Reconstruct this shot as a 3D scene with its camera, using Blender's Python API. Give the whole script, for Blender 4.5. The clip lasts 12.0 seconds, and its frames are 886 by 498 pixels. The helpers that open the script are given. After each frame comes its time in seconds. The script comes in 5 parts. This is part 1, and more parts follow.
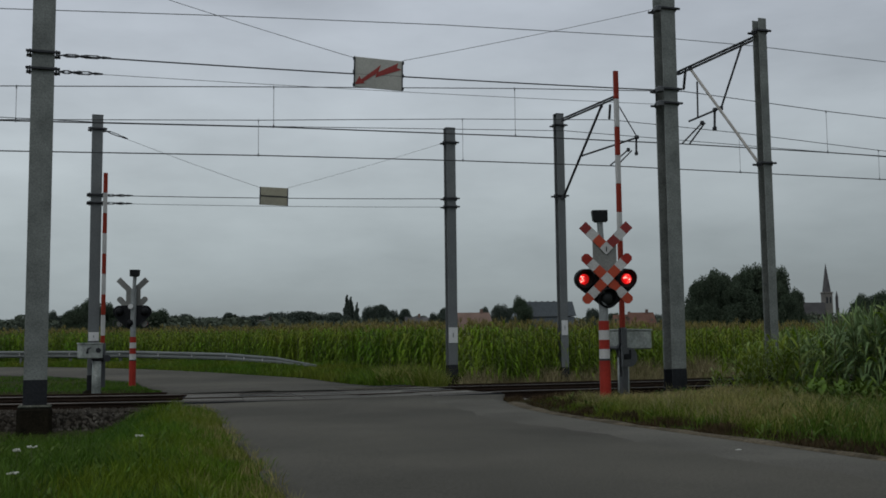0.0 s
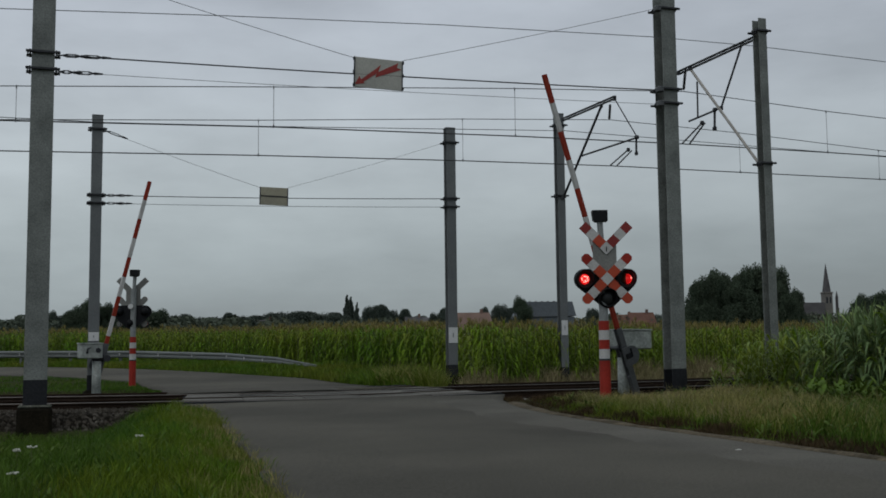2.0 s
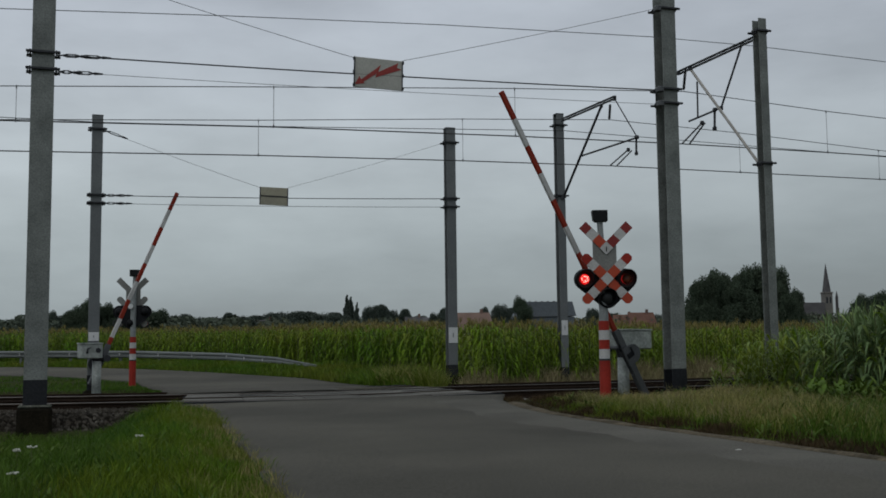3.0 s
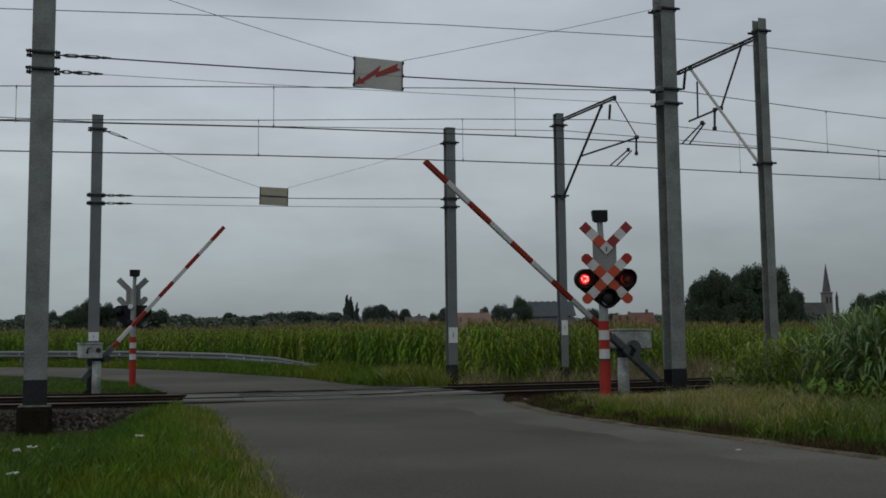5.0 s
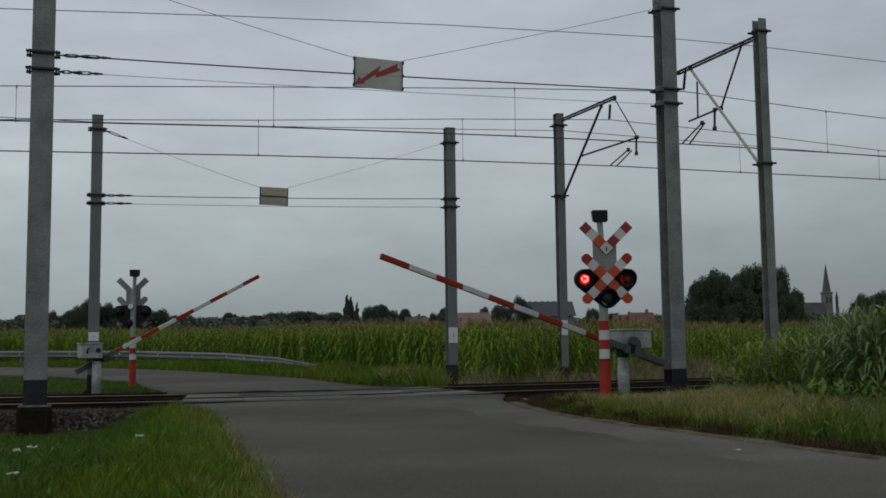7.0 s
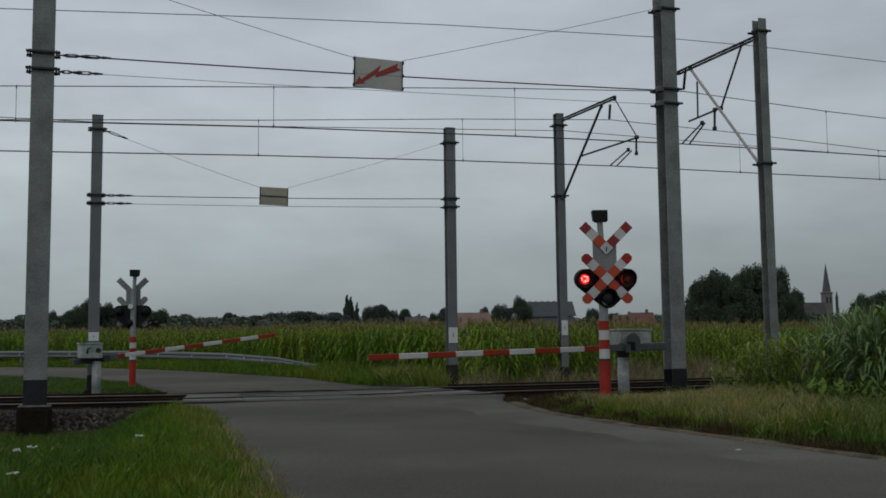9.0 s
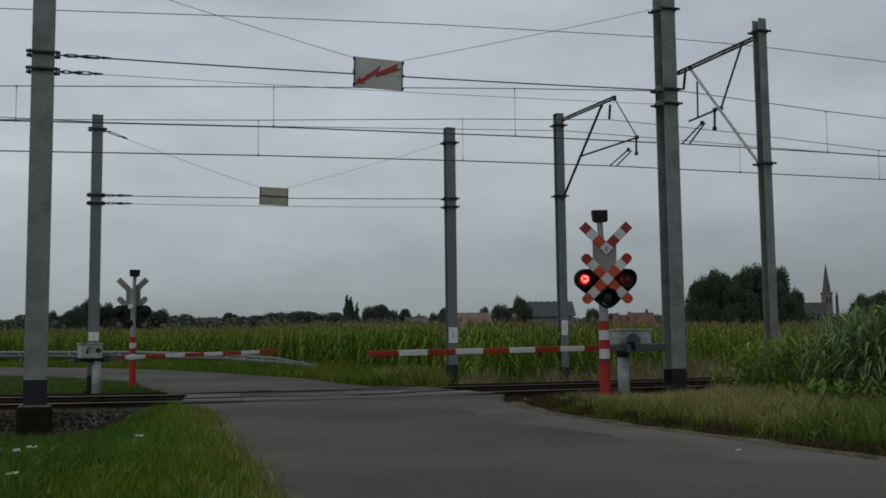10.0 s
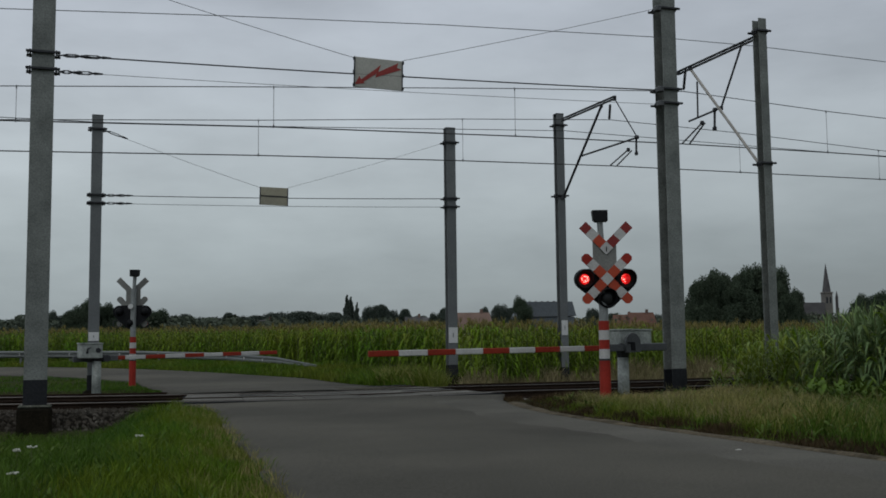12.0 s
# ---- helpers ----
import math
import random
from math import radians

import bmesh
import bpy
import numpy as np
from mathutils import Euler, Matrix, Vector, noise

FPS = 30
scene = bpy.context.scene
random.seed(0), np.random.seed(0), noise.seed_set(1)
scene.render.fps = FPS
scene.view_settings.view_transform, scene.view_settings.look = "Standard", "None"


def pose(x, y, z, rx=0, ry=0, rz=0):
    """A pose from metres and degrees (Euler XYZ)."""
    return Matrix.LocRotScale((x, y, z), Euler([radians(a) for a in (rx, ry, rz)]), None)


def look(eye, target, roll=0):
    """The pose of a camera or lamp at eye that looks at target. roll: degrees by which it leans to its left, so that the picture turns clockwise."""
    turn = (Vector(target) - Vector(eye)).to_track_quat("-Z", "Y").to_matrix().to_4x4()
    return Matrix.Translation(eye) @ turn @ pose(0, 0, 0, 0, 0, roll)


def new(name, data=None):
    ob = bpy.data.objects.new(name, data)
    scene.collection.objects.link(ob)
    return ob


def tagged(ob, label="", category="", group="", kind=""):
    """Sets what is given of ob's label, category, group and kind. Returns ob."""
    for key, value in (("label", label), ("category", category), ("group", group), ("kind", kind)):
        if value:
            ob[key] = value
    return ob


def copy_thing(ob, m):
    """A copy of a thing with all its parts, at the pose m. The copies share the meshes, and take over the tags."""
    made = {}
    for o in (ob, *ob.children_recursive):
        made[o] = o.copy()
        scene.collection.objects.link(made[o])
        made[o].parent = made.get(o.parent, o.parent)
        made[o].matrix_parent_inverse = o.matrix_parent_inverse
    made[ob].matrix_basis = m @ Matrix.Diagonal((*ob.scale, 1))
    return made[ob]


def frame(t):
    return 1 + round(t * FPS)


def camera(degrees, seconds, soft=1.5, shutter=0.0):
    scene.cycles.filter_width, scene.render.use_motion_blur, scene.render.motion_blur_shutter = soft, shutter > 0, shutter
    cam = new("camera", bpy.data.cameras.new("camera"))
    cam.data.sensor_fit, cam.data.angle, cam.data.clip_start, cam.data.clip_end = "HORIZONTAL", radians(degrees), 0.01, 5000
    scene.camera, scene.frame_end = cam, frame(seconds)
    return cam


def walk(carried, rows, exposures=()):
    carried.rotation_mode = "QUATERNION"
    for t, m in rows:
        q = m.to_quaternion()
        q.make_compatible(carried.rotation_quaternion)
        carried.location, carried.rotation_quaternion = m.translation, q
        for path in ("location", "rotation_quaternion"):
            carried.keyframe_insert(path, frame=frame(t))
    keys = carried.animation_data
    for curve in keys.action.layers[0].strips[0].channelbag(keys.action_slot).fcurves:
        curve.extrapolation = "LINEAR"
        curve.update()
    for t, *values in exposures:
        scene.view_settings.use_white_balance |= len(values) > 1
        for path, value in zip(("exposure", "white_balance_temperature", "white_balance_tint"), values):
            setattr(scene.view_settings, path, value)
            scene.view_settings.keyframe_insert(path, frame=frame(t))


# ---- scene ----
cam = camera(44.85, 12.0, soft=1.7)
EYE = (0.0, 0.0, 1.0)
VIEW = look(EYE, (0.0, 19.0, 2.81), -0.65)
walk(cam, [(0.0, VIEW), (12.0, VIEW)])

# ---- light: an even overcast sky, a weak wide sun behind it ----
SUN_EL, SUN_ROT = radians(52), radians(215)
world = bpy.data.worlds.new("overcast_sky")
scene.world = world
world.use_nodes = True
wn, wl = world.node_tree.nodes, world.node_tree.links
wn.clear()
w_out = wn.new("ShaderNodeOutputWorld")
w_bg = wn.new("ShaderNodeBackground")
w_sky = wn.new("ShaderNodeTexSky")
w_sky.sky_type, w_sky.sun_disc = "NISHITA", False
w_sky.sun_elevation, w_sky.sun_rotation = SUN_EL, SUN_ROT
w_tc = wn.new("ShaderNodeTexCoord")
w_sep = wn.new("ShaderNodeSeparateXYZ")
wl.new(w_tc.outputs["Generated"], w_sep.inputs[0])
w_ramp = wn.new("ShaderNodeValToRGB")
w_ramp.color_ramp.interpolation = "B_SPLINE"
SKY_STOPS = ((0.0, (0.185, 0.213, 0.230)), (0.06, (0.235, 0.270, 0.286)), (0.16, (0.428, 0.476, 0.490)),
             (0.30, (0.395, 0.43, 0.487)), (0.42, (0.40, 0.44, 0.48)), (1.0, (0.58, 0.62, 0.64)))
for k, (p, c) in enumerate(SKY_STOPS):
    el = w_ramp.color_ramp.elements[k] if k < 2 else w_ramp.color_ramp.elements.new(p)
    el.position, el.color = p, (*c, 1)
wl.new(w_sep.outputs["Z"], w_ramp.inputs[0])
w_map = wn.new("ShaderNodeMapping")
w_map.inputs["Scale"].default_value = (2.6, 2.6, 8.0)
wl.new(w_tc.outputs["Generated"], w_map.inputs[0])
w_noise = wn.new("ShaderNodeTexNoise")
w_noise.inputs["Scale"].default_value, w_noise.inputs["Detail"].default_value = 1.9, 7.0
w_noise.inputs["Roughness"].default_value = 0.56
wl.new(w_map.outputs[0], w_noise.inputs["Vector"])
w_cloud = wn.new("ShaderNodeMapRange")
w_cloud.inputs["From Min"].default_value, w_cloud.inputs["From Max"].default_value = 0.3, 0.7
w_cloud.inputs["To Min"].default_value, w_cloud.inputs["To Max"].default_value = 0.90, 1.15
wl.new(w_noise.outputs[0], w_cloud.inputs[0])
w_mul = wn.new("ShaderNodeVectorMath")
w_mul.operation = "MULTIPLY"
wl.new(w_ramp.outputs[0], w_mul.inputs[0])
wl.new(w_cloud.outputs[0], w_mul.inputs[1])
# the cloud is thinner towards the hidden sun
w_fall = wn.new("ShaderNodeMapRange")
w_fall.inputs["From Min"].default_value, w_fall.inputs["From Max"].default_value = 0.0, 0.34
w_fall.inputs["To Min"].default_value, w_fall.inputs["To Max"].default_value = -0.62, -0.06
wl.new(w_sep.outputs["Z"], w_fall.inputs[0])
w_side = wn.new("ShaderNodeMath")
w_side.operation = "MULTIPLY_ADD"
w_side.inputs[2].default_value = 1.0
wl.new(w_sep.outputs["X"], w_side.inputs[0])
wl.new(w_fall.outputs[0], w_side.inputs[1])
w_mul2 = wn.new("ShaderNodeVectorMath")
w_mul2.operation = "MULTIPLY"
wl.new(w_mul.outputs[0], w_mul2.inputs[0])
wl.new(w_side.outputs[0], w_mul2.inputs[1])
w_thin = wn.new("ShaderNodeVectorMath")
w_thin.operation = "SCALE"
w_thin.inputs["Scale"].default_value = 0.006
wl.new(w_sky.outputs[0], w_thin.inputs[0])
w_add = wn.new("ShaderNodeVectorMath")
wl.new(w_mul2.outputs[0], w_add.inputs[0])
wl.new(w_thin.outputs[0], w_add.inputs[1])
wl.new(w_add.outputs[0], w_bg.inputs[0])
w_bg.inputs[1].default_value = 1.0
wl.new(w_bg.outputs[0], w_out.inputs[0])
sun = new("sun", bpy.data.lights.new("sun", "SUN"))
sun.data.energy, sun.data.angle, sun.data.color = 0.35, radians(25), (1.0, 0.97, 0.93)
sun.matrix_world = look((-20, -30, 50), (0, 10, 0))
scene.view_settings.exposure = 0.0


# ---- materials ----
def material(name, color, rough=0.7, metal=0.0, fine=40.0, coarse=1.5, vary=0.25, bump=0.15, tint=None, per="", spec=0.4):
    """Two scales of noise over a base colour; tint is the second colour; per = "object" or "island" varies piece by piece."""
    m = bpy.data.materials.new(name)
    m.use_nodes = True
    n, l = m.node_tree.nodes, m.node_tree.links
    bsdf = n["Principled BSDF"]
    bsdf.inputs["Roughness"].default_value, bsdf.inputs["Metallic"].default_value = rough, metal
    bsdf.inputs["Specular IOR Level"].default_value = spec
    tc = n.new("ShaderNodeTexCoord")
    a, b = n.new("ShaderNodeTexNoise"), n.new("ShaderNodeTexNoise")
    for node, s, d in ((a, coarse, 5), (b, fine, 3)):
        node.inputs["Scale"].default_value, node.inputs["Detail"].default_value = s, d
        l.new(tc.outputs["Object"], node.inputs["Vector"])
    mix = n.new("ShaderNodeMix")
    mix.data_type = "RGBA"
    second = tint or tuple(c * (1 - vary) for c in color)
    mix.inputs["A"].default_value, mix.inputs["B"].default_value = (*color, 1), (*second, 1)
    ramp = n.new("ShaderNodeMapRange")
    ramp.inputs["From Min"].default_value, ramp.inputs["From Max"].default_value = 0.35, 0.65
    l.new(a.outputs[0], ramp.inputs[0])
    l.new(ramp.outputs[0], mix.inputs["Factor"])
    speck = n.new("ShaderNodeMapRange")
    speck.inputs["From Min"].default_value, speck.inputs["From Max"].default_value = 0.3, 0.7
    speck.inputs["To Min"].default_value, speck.inputs["To Max"].default_value = 1 - vary, 1 + vary
    l.new(b.outputs[0], speck.inputs[0])
    mul = n.new("ShaderNodeVectorMath")
    mul.operation = "MULTIPLY"
    l.new(mix.outputs["Result"], mul.inputs[0])
    l.new(speck.outputs[0], mul.inputs[1])
    last = mul.outputs[0]
    if per:
        if per == "object":
            rnd = n.new("ShaderNodeObjectInfo").outputs["Random"]
        else:
            rnd = n.new("ShaderNodeNewGeometry").outputs["Random Per Island"]
        r = n.new("ShaderNodeMapRange")
        r.inputs["To Min"].default_value, r.inputs["To Max"].default_value = 0.65, 1.35
        l.new(rnd, r.inputs[0])
        mul2 = n.new("ShaderNodeVectorMath")
        mul2.operation = "MULTIPLY"
        l.new(last, mul2.inputs[0])
        l.new(r.outputs[0], mul2.inputs[1])
        last = mul2.outputs[0]
    l.new(last, bsdf.inputs["Base Color"])
    if bump:
        bp = n.new("ShaderNodeBump")
        bp.inputs["Strength"].default_value, bp.inputs["Distance"].default_value = bump, 0.02
        l.new(b.outputs[0], bp.inputs["Height"])
        l.new(bp.outputs[0], bsdf.inputs["Normal"])
    return m


def glowing(name, color, strength):
    m = bpy.data.materials.new(name)
    m.use_nodes = True
    b = m.node_tree.nodes["Principled BSDF"]
    b.inputs["Base Color"].default_value = (*color, 1)
    b.inputs["Emission Color"].default_value = (*color, 1)
    b.inputs["Emission Strength"].default_value = strength
    b.inputs["Roughness"].default_value = 0.3
    return m


def leafy(name, color, tint, rough=0.55, trans=0.25):
    m = material(name, color, rough, 0, 9.0, 0.35, 0.22, 0, tint, "island", 0.12)
    n, l = m.node_tree.nodes, m.node_tree.links
    bsdf = n["Principled BSDF"]
    tr = n.new("ShaderNodeBsdfTranslucent")
    mx = n.new("ShaderNodeMixShader")
    mx.inputs[0].default_value = trans
    l.new(bsdf.inputs["Base Color"].links[0].from_socket, tr.inputs[0])
    l.new(bsdf.outputs[0], mx.inputs[1])
    l.new(tr.outputs[0], mx.inputs[2])
    l.new(mx.outputs[0], n["Material Output"].inputs[0])
    return m


M = {
    "asphalt": material("worn_asphalt", (0.088, 0.082, 0.067), 0.92, 0, 45, 0.22, 0.28, 0.6, (0.048, 0.045, 0.037), "", 0.18),
    "dusty": material("dusty_worn_asphalt", (0.108, 0.102, 0.087), 0.92, 0, 45, 0.5, 0.28, 0.6, (0.070, 0.066, 0.056), "", 0.18),
    "soil": material("grassy_soil", (0.026, 0.034, 0.009), 0.95, 0, 9, 0.5, 0.4, 0.6, (0.038, 0.032, 0.015), "", 0.05),
    "edge": material("sandy_road_edge", (0.118, 0.098, 0.068), 0.95, 0, 30, 2.6, 0.45, 0.8, (0.05, 0.042, 0.028), "", 0.1),
    "ballast": material("ballast_stone", (0.105, 0.095, 0.080), 0.95, 0, 60, 4, 0.4, 0.8, (0.045, 0.038, 0.030), "island", 0.1),
    # shade in the gaps between stones is put into this dark bed colour
    "bed": material("gap_shade_ballast_bed", (0.026, 0.022, 0.017), 0.95, 0, 40, 3, 0.5, 0.8, (0.014, 0.012, 0.009), "", 0.05),
    "rail": material("rusty_web_and_unlit_head", (0.026, 0.017, 0.012), 0.9, 0.0, 60, 2, 0.3, 0.2, None, "", 0.08),
    "railhead": material("worn_rail_head", (0.13, 0.12, 0.11), 0.5, 1.0, 40, 2, 0.15, 0.05),
    "sleeper": material("weathered_concrete_sleeper", (0.20, 0.185, 0.165), 0.9, 0, 50, 3, 0.3, 0.3, None, "object"),
    "panel": material("crossing_panel_surface", (0.135, 0.130, 0.117), 0.9, 0, 60, 0.8, 0.3, 0.4, (0.072, 0.069, 0.061), "object", 0.15),
    "mast": material("dull_galvanised_steel", (0.190, 0.207, 0.196), 0.65, 0.1, 34, 2.4, 0.26, 0.08, (0.124, 0.136, 0.129)),
    "farmast": material("dark_galvanised_steel", (0.150, 0.163, 0.166), 0.6, 0.15, 35, 1.2, 0.18, 0.06, (0.115, 0.126, 0.13)),
    "foot": material("black_tar_paint", (0.018, 0.020, 0.024), 0.6, 0, 30, 2, 0.3, 0.1, None, "", 0.2),
    "concrete": material("near_black_concrete", (0.018, 0.015, 0.010), 0.95, 0, 30, 2.5, 0.35, 0.5, (0.009, 0.008, 0.006), "", 0.05),
    "steel": material("grey_steel_fitting", (0.095, 0.100, 0.105), 0.55, 0.4, 40, 2, 0.2, 0.05),
    "darksteel": material("dark_steel_fitting", (0.035, 0.037, 0.042), 0.5, 0.4, 40, 2, 0.25, 0.05),
    "wire": material("oxidised_copper_wire", (0.045, 0.047, 0.05), 0.6, 0.3, 20, 1, 0.2, 0),
    "thinwire": material("weathered_steel_rope", (0.20, 0.21, 0.22), 0.6, 0.3, 20, 1, 0.2, 0),
    "insulator": material("pale_composite_rod", (0.42, 0.40, 0.37), 0.4, 0, 30, 2, 0.15, 0.02),
    "red": material("signal_red_paint", (0.30, 0.026, 0.016), 0.55, 0, 40, 3, 0.2, 0.03, None, "", 0.2),
    "bright_red": material("orange_red_sheet", (0.40, 0.050, 0.016), 0.5, 0, 40, 3, 0.15, 0.02),
    "boom_red": material("boom_red_sheet", (0.255, 0.027, 0.012), 0.55, 0, 40, 3, 0.18, 0.02, None, "", 0.2),
    "deep_red": material("faded_deep_red_sheet", (0.22, 0.020, 0.018), 0.5, 0, 40, 3, 0.15, 0.02),
    "white": material("off_white_paint", (0.46, 0.46, 0.45), 0.5, 0, 40, 3, 0.14, 0.03),
    "plate": material("white_enamel_plate", (0.60, 0.61, 0.61), 0.4, 0, 30, 5, 0.08, 0),
    "grey": material("light_grey_paint", (0.24, 0.26, 0.26), 0.5, 0.1, 40, 3, 0.2, 0.04),
    "greyboard": material("bare_aluminium_board_back", (0.205, 0.208, 0.195), 0.5, 0.3, 40, 3, 0.18, 0.03),
    "black": material("matt_black_plastic", (0.010, 0.011, 0.013), 0.6, 0, 40, 3, 0.2, 0.03, None, "", 0.15),
    "lens_off": material("dark_smoked_lens", (0.012, 0.014, 0.015), 0.38, 0, 20, 3, 0.1, 0, None, "", 0.4),
    "lens_back": material("dull_orange_lens_glass", (0.20, 0.055, 0.026), 0.45, 0, 30, 14, 0.4, 0.1, (0.06, 0.022, 0.014), "", 0.25),
    "glow": glowing("lit_red_lamp", (1.0, 0.010, 0.012), 0.85),
    "glow_core": glowing("lit_lamp_core", (1.0, 0.24, 0.20), 2.6),
    "sign": material("weathered_sign_board", (0.43, 0.43, 0.39), 0.5, 0, 30, 1.5, 0.10, 0.02, (0.34, 0.34, 0.31)),
    "signback": material("yellowed_sign_board", (0.36, 0.34, 0.25), 0.5, 0, 30, 1.5, 0.10, 0.02, (0.28, 0.27, 0.21)),
    "bolt": material("red_lightning_print", (0.30, 0.035, 0.028), 0.5, 0, 30, 3, 0.15, 0),
    "zinc": material("zinc_guard_rail", (0.165, 0.178, 0.176), 0.5, 0.4, 25, 1, 0.18, 0.04),
    "grass": leafy("verge_grass", (0.055, 0.120, 0.008), (0.115, 0.142, 0.016)),
    "edgegrass": leafy("yellow_green_edge_grass", (0.070, 0.148, 0.007), (0.125, 0.158, 0.014)),
    "deepgrass": leafy("deep_green_grass", (0.038, 0.100, 0.009), (0.070, 0.120, 0.014)),
    "drygrass": leafy("dry_verge_grass", (0.310, 0.258, 0.105), (0.155, 0.182, 0.042)),
    "corn": leafy("maize_leaf", (0.098, 0.206, 0.012), (0.170, 0.228, 0.020)),
    "corn_pale": leafy("pale_maize_leaf", (0.290, 0.360, 0.145), (0.180, 0.255, 0.055), 0.5, 0.38),
    "corn_blue": leafy("blue_green_maize_leaf", (0.112, 0.188, 0.075), (0.172, 0.232, 0.098), 0.45, 0.28),
    "corn_yellow": leafy("yellow_green_maize_leaf", (0.135, 0.205, 0.018), (0.195, 0.220, 0.034), 0.55, 0.3),
    "weed": leafy("broad_weed_leaves", (0.052, 0.118, 0.013), (0.088, 0.128, 0.022), 0.6, 0.2),
    "hay": leafy("bleached_grass_heads", (0.310, 0.265, 0.150), (0.230, 0.205, 0.105), 0.7, 0.2),
    "deadgrass": leafy("dead_brown_grass", (0.068, 0.044, 0.021), (0.038, 0.028, 0.014), 0.85, 0.05),
    "bowl": material("dark_amber_reflector", (0.030, 0.014, 0.010), 0.4, 0, 30, 10, 0.3, 0.05, None, "", 0.3),
    "glow_dim": glowing("fading_red_lamp", (0.75, 0.012, 0.012), 0.45),
    "galvanised": material("mottled_galvanised_sheet", (0.31, 0.335, 0.315), 0.5, 0.1, 22, 5, 0.22, 0.03, (0.21, 0.23, 0.215)),
    "moss": material("pale_lichen_rim", (0.11, 0.113, 0.096), 0.9, 0, 40, 6, 0.4, 0.4, (0.05, 0.053, 0.04), "", 0.1),
    "stalk": material("maize_stalk", (0.085, 0.105, 0.030), 0.7, 0, 20, 2, 0.25, 0.1),
    "tassel": leafy("maize_tassel", (0.235, 0.190, 0.070), (0.185, 0.160, 0.055)),
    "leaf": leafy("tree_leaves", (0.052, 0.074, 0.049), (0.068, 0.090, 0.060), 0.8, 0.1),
    # far crowns and hedge: air haze is put into the leaf colour
    "haze_leaf": leafy("haze_paled_leaves", (0.058, 0.078, 0.064), (0.076, 0.094, 0.078), 0.85, 0.1),
    "hedge": material("haze_paled_hedge_mass", (0.062, 0.082, 0.062), 0.9, 0, 0.6, 0.05, 0.18, 0, (0.072, 0.086, 0.050)),
    "bark": material("tree_bark", (0.05, 0.042, 0.035), 0.95, 0, 8, 1, 0.3, 0.3),
    "brick": material("house_brick", (0.140, 0.092, 0.075), 0.9, 0, 4, 0.3, 0.2, 0, None, "object"),
    "paintwall": material("pale_render_wall", (0.36, 0.36, 0.35), 0.9, 0, 4, 0.3, 0.15, 0, None, "object"),
    "tiles": material("dark_roof_tiles", (0.095, 0.092, 0.095), 0.85, 0, 5, 0.4, 0.25, 0, None, "object"),
    "redtiles": material("orange_roof_tiles", (0.150, 0.072, 0.050), 0.85, 0, 5, 0.4, 0.25, 0, None, "object"),
    "stone": material("church_stone", (0.170, 0.160, 0.145), 0.9, 0, 3, 0.3, 0.2, 0),
    "barn": material("grey_barn_sheet", (0.115, 0.132, 0.148), 0.7, 0, 3, 0.2, 0.15, 0),
    "glass": material("dark_window_glass", (0.03, 0.035, 0.04), 0.15, 0, 3, 0.3, 0.1, 0),
    "flower": material("white_umbel", (0.56, 0.56, 0.50), 0.8, 0, 60, 9, 0.2, 0),
}


# ---- mesh helpers ----
def part(name, bm, mat, parent=None, label="", smooth=False):
    me = bpy.data.meshes.new(name)
    bmesh.ops.recalc_face_normals(bm, faces=bm.faces)
    bm.to_mesh(me)
    bm.free()
    me.materials.append(M[mat])
    if smooth:
        me.shade_smooth()
    ob = new(name, me)
    ob.parent = parent
    if label:
        tagged(ob, label)
    return ob


def soup(name, verts, faces, mat, parent=None, label="", kind=""):
    me = bpy.data.meshes.new(name)
    me.from_pydata(verts, [], faces)
    me.materials.append(M[mat])
    ob = new(name, me)
    ob.parent = parent
    return tagged(ob, label, kind=kind)


def thing(name, label, category, m=None, group=""):
    ob = new(name)
    ob.empty_display_size = 0.2
    if m is not None:
        ob.matrix_basis = m
    return tagged(ob, label, category, group)


def box(bm, c, s, bevel=0.0, m=None):
    mat = Matrix.LocRotScale(Vector(c), None, Vector(s))
    r = bmesh.ops.create_cube(bm, size=1, matrix=(m @ mat) if m is not None else mat)
    if bevel:
        es = {e for v in r["verts"] for e in v.link_edges}
        bmesh.ops.bevel(bm, geom=list(es), offset=bevel, segments=1, affect="EDGES")
    return bm


def tube(bm, a, b, r0, r1=None, n=8):
    a, b = Vector(a), Vector(b)
    d = b - a
    m = Matrix.Translation((a + b) / 2) @ d.to_track_quat("Z", "Y").to_matrix().to_4x4()
    bmesh.ops.create_cone(bm, cap_ends=True, segments=n, radius1=r0, radius2=r0 if r1 is None else r1, depth=d.length, matrix=m)
    return bm


def bar(bm, a, b, w, h):
    """A straight rectangular bar from a to b."""
    a, b = Vector(a), Vector(b)
    d = b - a
    m = Matrix.Translation((a + b) / 2) @ d.to_track_quat("Y", "Z").to_matrix().to_4x4()
    return box(bm, (0, 0, 0), (w, d.length, h), 0, m)


def prism(bm, outline, y0, y1):
    """An outline in x and z, made thick from y0 to y1."""
    f = [bm.verts.new((x, y0, z)) for x, z in outline]
    g = [bm.verts.new((x, y1, z)) for x, z in outline]
    bm.faces.new(f)
    bm.faces.new(g[::-1])
    k = len(f)
    for i in range(k):
        bm.faces.new((f[i], g[i], g[(i + 1) % k], f[(i + 1) % k]))
    return bm


def B():
    return bmesh.new()


